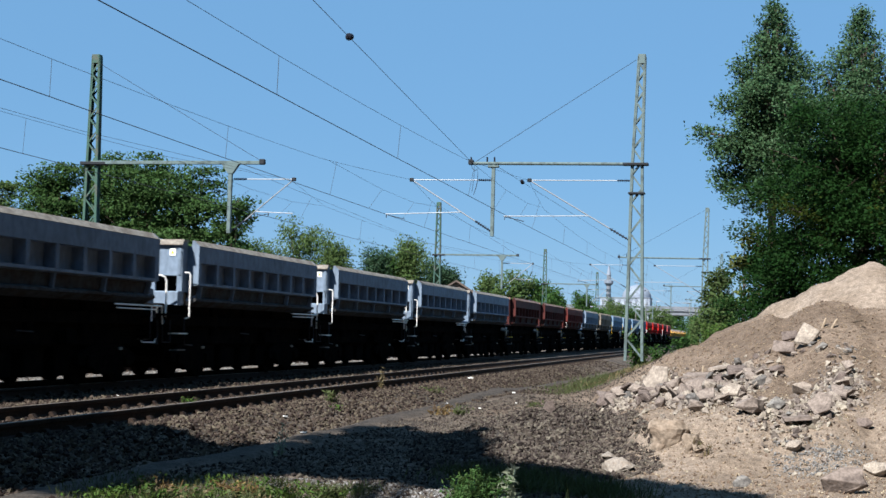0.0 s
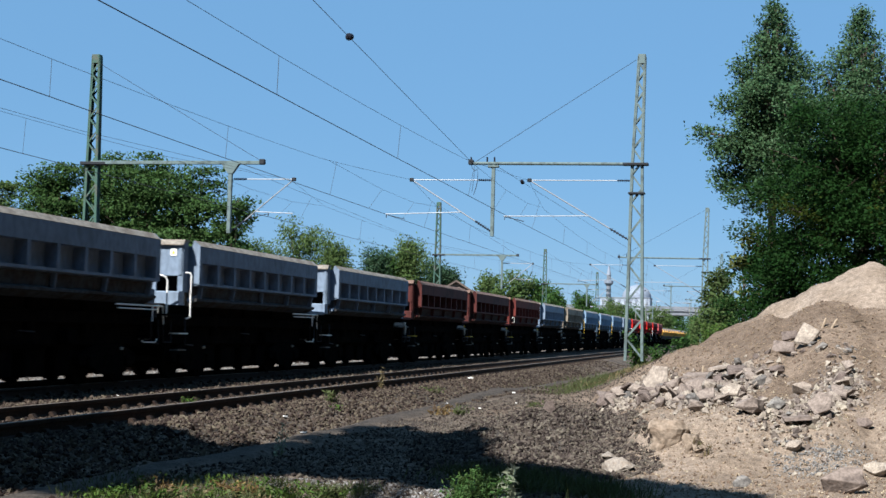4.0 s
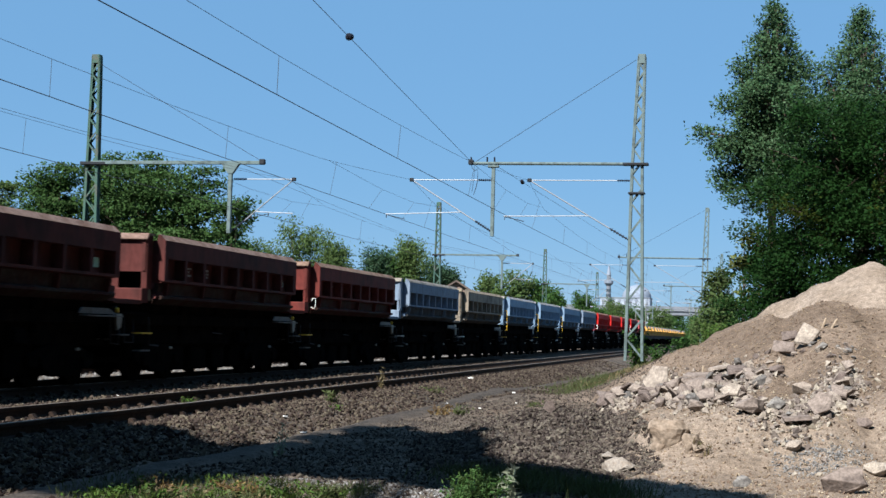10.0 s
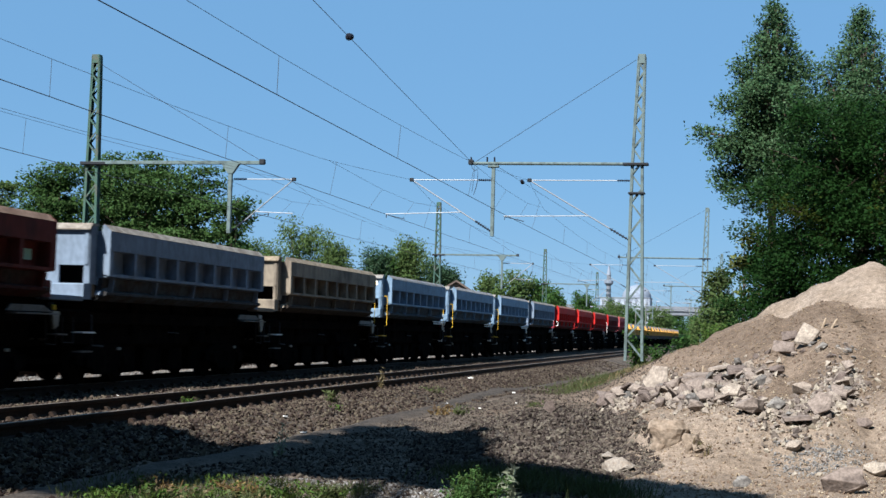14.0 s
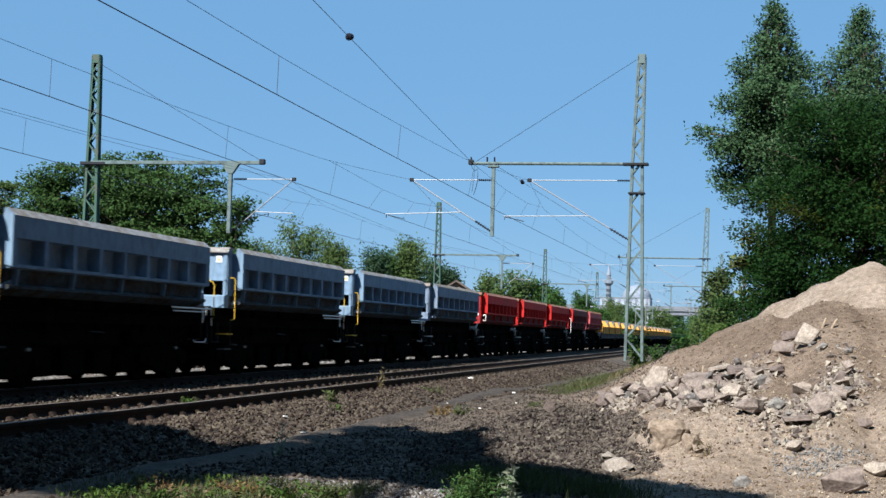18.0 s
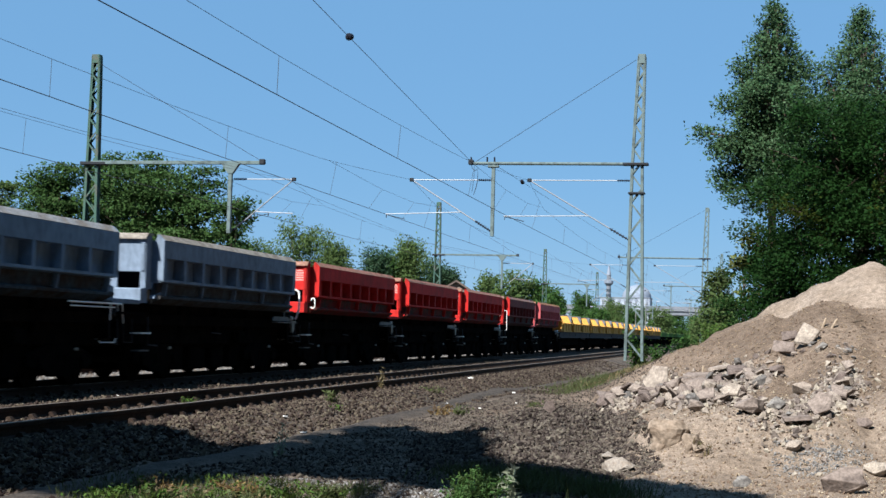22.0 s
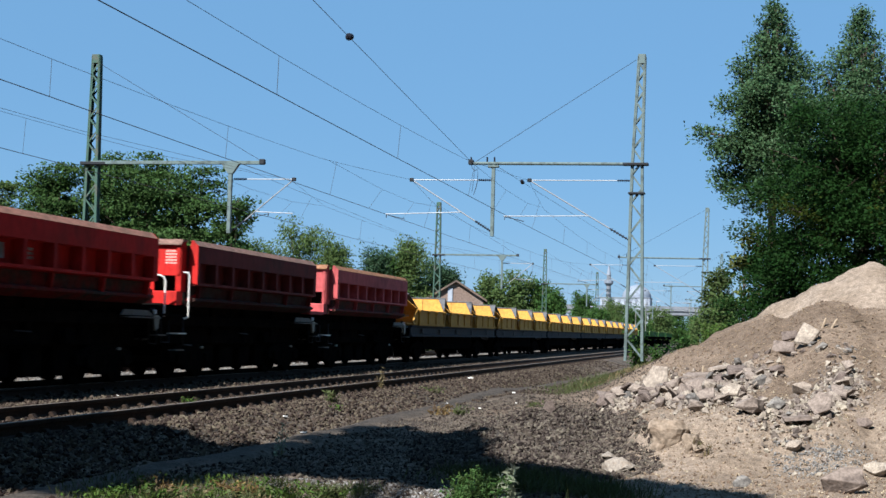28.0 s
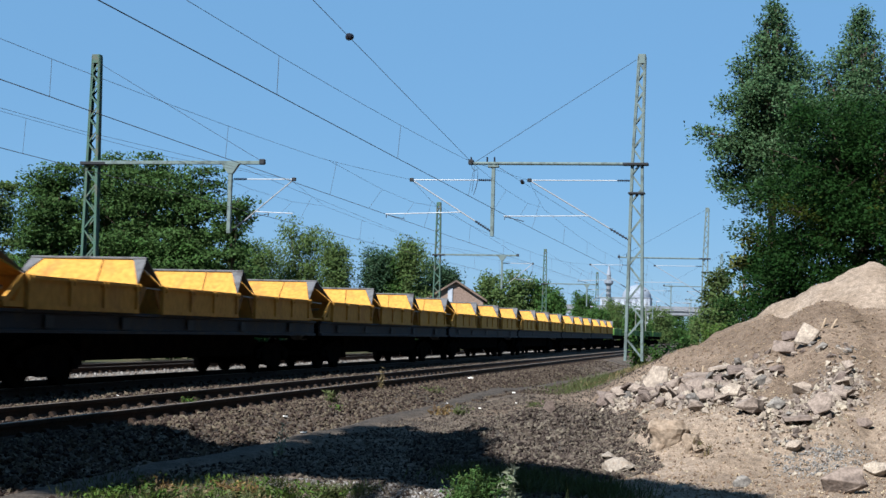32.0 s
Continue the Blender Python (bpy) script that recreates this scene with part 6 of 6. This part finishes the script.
# ---- weeds and grass ----
L_WEED = leaf_mat("weed_leaf", (0.06, 0.105, 0.022), 0.4)
L_BUSH = leaf_mat("dark_weed_leaf", (0.045, 0.088, 0.025), 0.45)
L_PALE = leaf_mat("pale_weed_leaf", (0.30, 0.34, 0.24), 0.3)
L_GRASS = leaf_mat("grass_blade", (0.064, 0.08, 0.031), 0.4)
L_DRY = leaf_mat("dry_grass_blade", (0.15, 0.12, 0.068), 0.4)
L_RUSTY = leaf_mat("rusty_weed_leaf", (0.15, 0.1, 0.045), 0.4)


def weed(label, x, y, w, h, n, size, material, sd, long=1.7, up=0.4, stems=7, name="weed", top_heavy=0.0):
    """A low plant: thin stems and many leaves."""
    rng = np.random.default_rng(sd)
    t = thing(name, label, "plant", pose(x, y, land(x, y) - 0.02), "weeds")
    bm = bmesh.new()
    ends = []
    for _ in range(stems):
        a = Vector((rng.normal() * w * 0.15, rng.normal() * w * 0.15, 0))
        b = Vector((rng.normal() * w * 0.36, rng.normal() * w * 0.3, h * rng.uniform(0.55, 1.0)))
        bar(bm, a, b, 0.007, 4, 0.003)
        ends.append((a, b))
    part("stalk", bm, material, t)["kind"] = "stuff"
    k = rng.integers(0, stems, n)
    f = rng.random(n) ** (1 - top_heavy)
    c = np.array([np.array(ends[i][0].lerp(ends[i][1], q)) for i, q in zip(k, f)]) + rng.normal(size=(n, 3)) * np.array([w, w, h * 0.6]) * 0.11
    c[:, 2] = np.abs(c[:, 2]) + 0.01
    quads("leaves", c, size * rng.uniform(0.6, 1.4, n), material, rng, 0.0, long, t, up)
    return t


def grass(name, label, n, where, lo, hi, material, sd, blade=0.02):
    rng = np.random.default_rng(sd)
    xy = where(rng, n)
    h = lo + (hi - lo) * rng.random(len(xy))
    z = np.array([land(x, y) for x, y in xy])
    c = np.concatenate([xy, (z + h * 0.42)[:, None]], 1)
    ob = quads(name, c, np.full(len(xy), blade) * rng.uniform(0.7, 1.4, len(xy)), material, rng, 0.0, float((lo + hi) / 2 / blade), None, 2.2)
    return tagged(ob, label, "grass", kind="stuff")


def around(pts, sx, sy):
    def where(rng, n):
        p = np.array(pts)[rng.integers(0, len(pts), n)]
        return p + rng.normal(size=(n, 2)) * np.array([sx, sy])
    return where


g = random.Random(5)
for k in range(34):
    x = g.uniform(-6.2, -3.9)
    y = 12.75 + 0.9 * g.random() + 0.2 * (x + 5)
    m = (L_WEED, L_WEED, L_GRASS, L_GRASS, L_WEED, L_DRY, L_RUSTY)[g.randrange(7)]
    weed("low green weeds growing in the sunlit gravel", x, y, g.uniform(0.26, 0.5), g.uniform(0.1, 0.22), 120, 0.028, m, 200 + k)
for k, (x, y, w, h) in enumerate(((-2.66, 13.7, 0.26, 0.3), (-2.5, 13.75, 0.28, 0.38), (-2.4, 13.6, 0.24, 0.34), (-2.62, 13.4, 0.28, 0.3), (-2.48, 13.3, 0.28, 0.32))):
    weed("bushy green weed at the edge of the shade", x, y, w, h, 460, 0.021, L_BUSH, 240 + k, 2.4, 0.5, 12)
weed("pale silvery weed with long leaves", -2.2, 13.7, 0.22, 0.42, 110, 0.04, L_PALE, 250, 3.0, 0.3, 6)
weed("thin weed with pale leaves in the gravel", -5.95, 18.2, 0.2, 0.42, 60, 0.035, L_PALE, 251, 1.8, 0.3, 4)
weed("tall grassy weed beside the rail", -8.33, 32.6, 0.18, 0.5, 110, 0.024, L_DRY, 252, 5.0, 1.2, 10)
weed("small green weed on the track shoulder", -7.6, 26.2, 0.35, 0.28, 120, 0.03, L_GRASS, 253, 3.0, 0.8, 8)
weed("small green weed on the track shoulder", -7.2, 25.3, 0.25, 0.14, 60, 0.025, L_WEED, 254)
weed("small green weed on the track shoulder", -7.3, 33.5, 0.5, 0.18, 140, 0.03, L_GRASS, 255)
weed("orange and green weed beside the path", -5.98, 28.2, 0.35, 0.24, 140, 0.03, L_RUSTY, 256, 3.0, 0.8)
weed("orange and green weed beside the path", -5.7, 28.9, 0.4, 0.24, 140, 0.03, L_GRASS, 257, 3.0, 0.8)
weed("low green weed on the gravel heap", -4.6, 31.5, 0.6, 0.16, 140, 0.03, L_GRASS, 258)
weed("small green weed between the rails", -9.6, 24.0, 0.3, 0.16, 70, 0.03, L_WEED, 259)
weed("young dry weeds beside the cut bank", -0.5, 18.45, 0.2, 0.2, 30, 0.028, L_DRY, 260, 5.0, 1.2)

grass("shaded_grass", "dark grass tufts at the edge of the shade", 2600, around([(-2.3, 15.8), (-1.9, 15.2), (-2.6, 15.4), (-2.9, 16.0), (-1.4, 14.6)], 0.25, 0.35), 0.12, 0.3, L_GRASS, 301, 0.011)
grass("roadside_grass", "sparse grass among the foreground weeds", 3500, strip(-6.4, -3.6, 12.6, 14.5, 1.0), 0.05, 0.16, L_GRASS, 302, 0.008)
grass("bank_grass", "green and yellow grass on the bank by the mast", 7000, around([(-4.6, 46), (-4.0, 50), (-3.0, 56), (-2.2, 62), (-1.2, 66), (-5.0, 52), (-4.9, 58), (-3.5, 70)], 0.55, 2.2), 0.08, 0.3, L_GRASS, 303, 0.022)
grass("bank_grass", "dry straw-coloured grass on the bank by the mast", 4500, around([(-4.0, 47), (-3.4, 52), (-2.4, 58), (-1.4, 60), (-1.0, 70)], 0.6, 2.2), 0.08, 0.28, L_DRY, 304, 0.02)
grass("bank_grass", "thin green grass at the foot of the sand heap", 1000, around([(-5.0, 41), (-4.6, 43), (-5.4, 44)], 0.4, 1.0), 0.06, 0.2, L_GRASS, 305, 0.014)
for k, (x, y, w, h) in enumerate(((-2.6, 60, 1.0, 0.9), (-1.6, 63, 1.2, 1.2), (-3.4, 57, 0.8, 0.7), (-0.8, 60, 1.0, 1.0), (-4.1, 55.2, 0.9, 1.6), (-3.95, 54.6, 0.6, 1.0))):
    weed("tall green weeds on the bank by the mast", x, y, w, h, 420, 0.075, L_WEED if k % 2 else L_MID, 270 + k, 1.8, 0.4, 12)

# paper and bottle litter by the track
M_LITTER = mat("white_plastic", (0.7, 0.7, 0.68), 0.5, grain=0.05)
for x, y, s in ((-7.9, 41.5, 0.3), (-6.3, 39.5, 0.22), (-7.25, 22.3, 0.12), (-6.4, 20.6, 0.16), (-5.55, 30.3, 0.14), (-6.5, 31.5, 0.1), (-7.0, 26.6, 0.1), (-5.2, 33.0, 0.14), (-11.2, 24.6, 0.1), (-11.0, 27.6, 0.08)):
    s *= 0.6
    bm = bmesh.new()
    prism(bm, [(-0.5 * s, -0.22 * s), (0.5 * s, -0.3 * s), (0.55 * s, 0.1 * s), (0.1 * s, 0.3 * s), (-0.45 * s, 0.2 * s)], "z", 0.0, 0.22 * s)
    li = part("litter", bm, M_LITTER)
    li.matrix_basis = pose(x, y, land(x, y) + 0.03, 12, 8, g.uniform(0, 180))
    tagged(li, "crumpled white litter lying on the ballast", "litter", "litter")

# ---- sleepers of the tracks, each one a piece ----
for t, sl, cl, lo, hi in ((near_t, near_s, near_c, 12.0, 110.0), (mid_t, mid_s, mid_c, 20.0, 90.0), (far_t, far_s, far_c, 30.0, 80.0)):
    n = int((hi - lo) / 0.62)
    rng = random.Random(n)
    sl.matrix_basis = pose(0, lo, 0)
    for k in range(1, n):
        q = share("sleeper", sl.data, t, pose(rng.uniform(-0.02, 0.02), lo + k * 0.62 + rng.uniform(-0.015, 0.015), rng.uniform(-0.006, 0.004), 0, 0, rng.uniform(-0.8, 0.8)))
        share("rail_fastening", cl.data, q, Matrix())


def motions():
    """The train rolls towards the camera's side; every wheelset turns."""
    for w, start in TRAIN:
        walk(w, [(t, pose(TRAIN_X, start - gone(t), 0)) for t in range(0, 33, 2)])
    spin = [(k / 12, Matrix.Rotation(gone(k / 12) / 0.46, 4, "X")) for k in range(0, 32 * 12 + 1)]
    walk(WHEELSETS[0], spin)
    keys = WHEELSETS[0].animation_data
    for w in WHEELSETS[1:]:
        w.rotation_mode = "QUATERNION"
        a = w.animation_data_create()
        a.action = keys.action
        a.action_slot = keys.action_slot


motions()
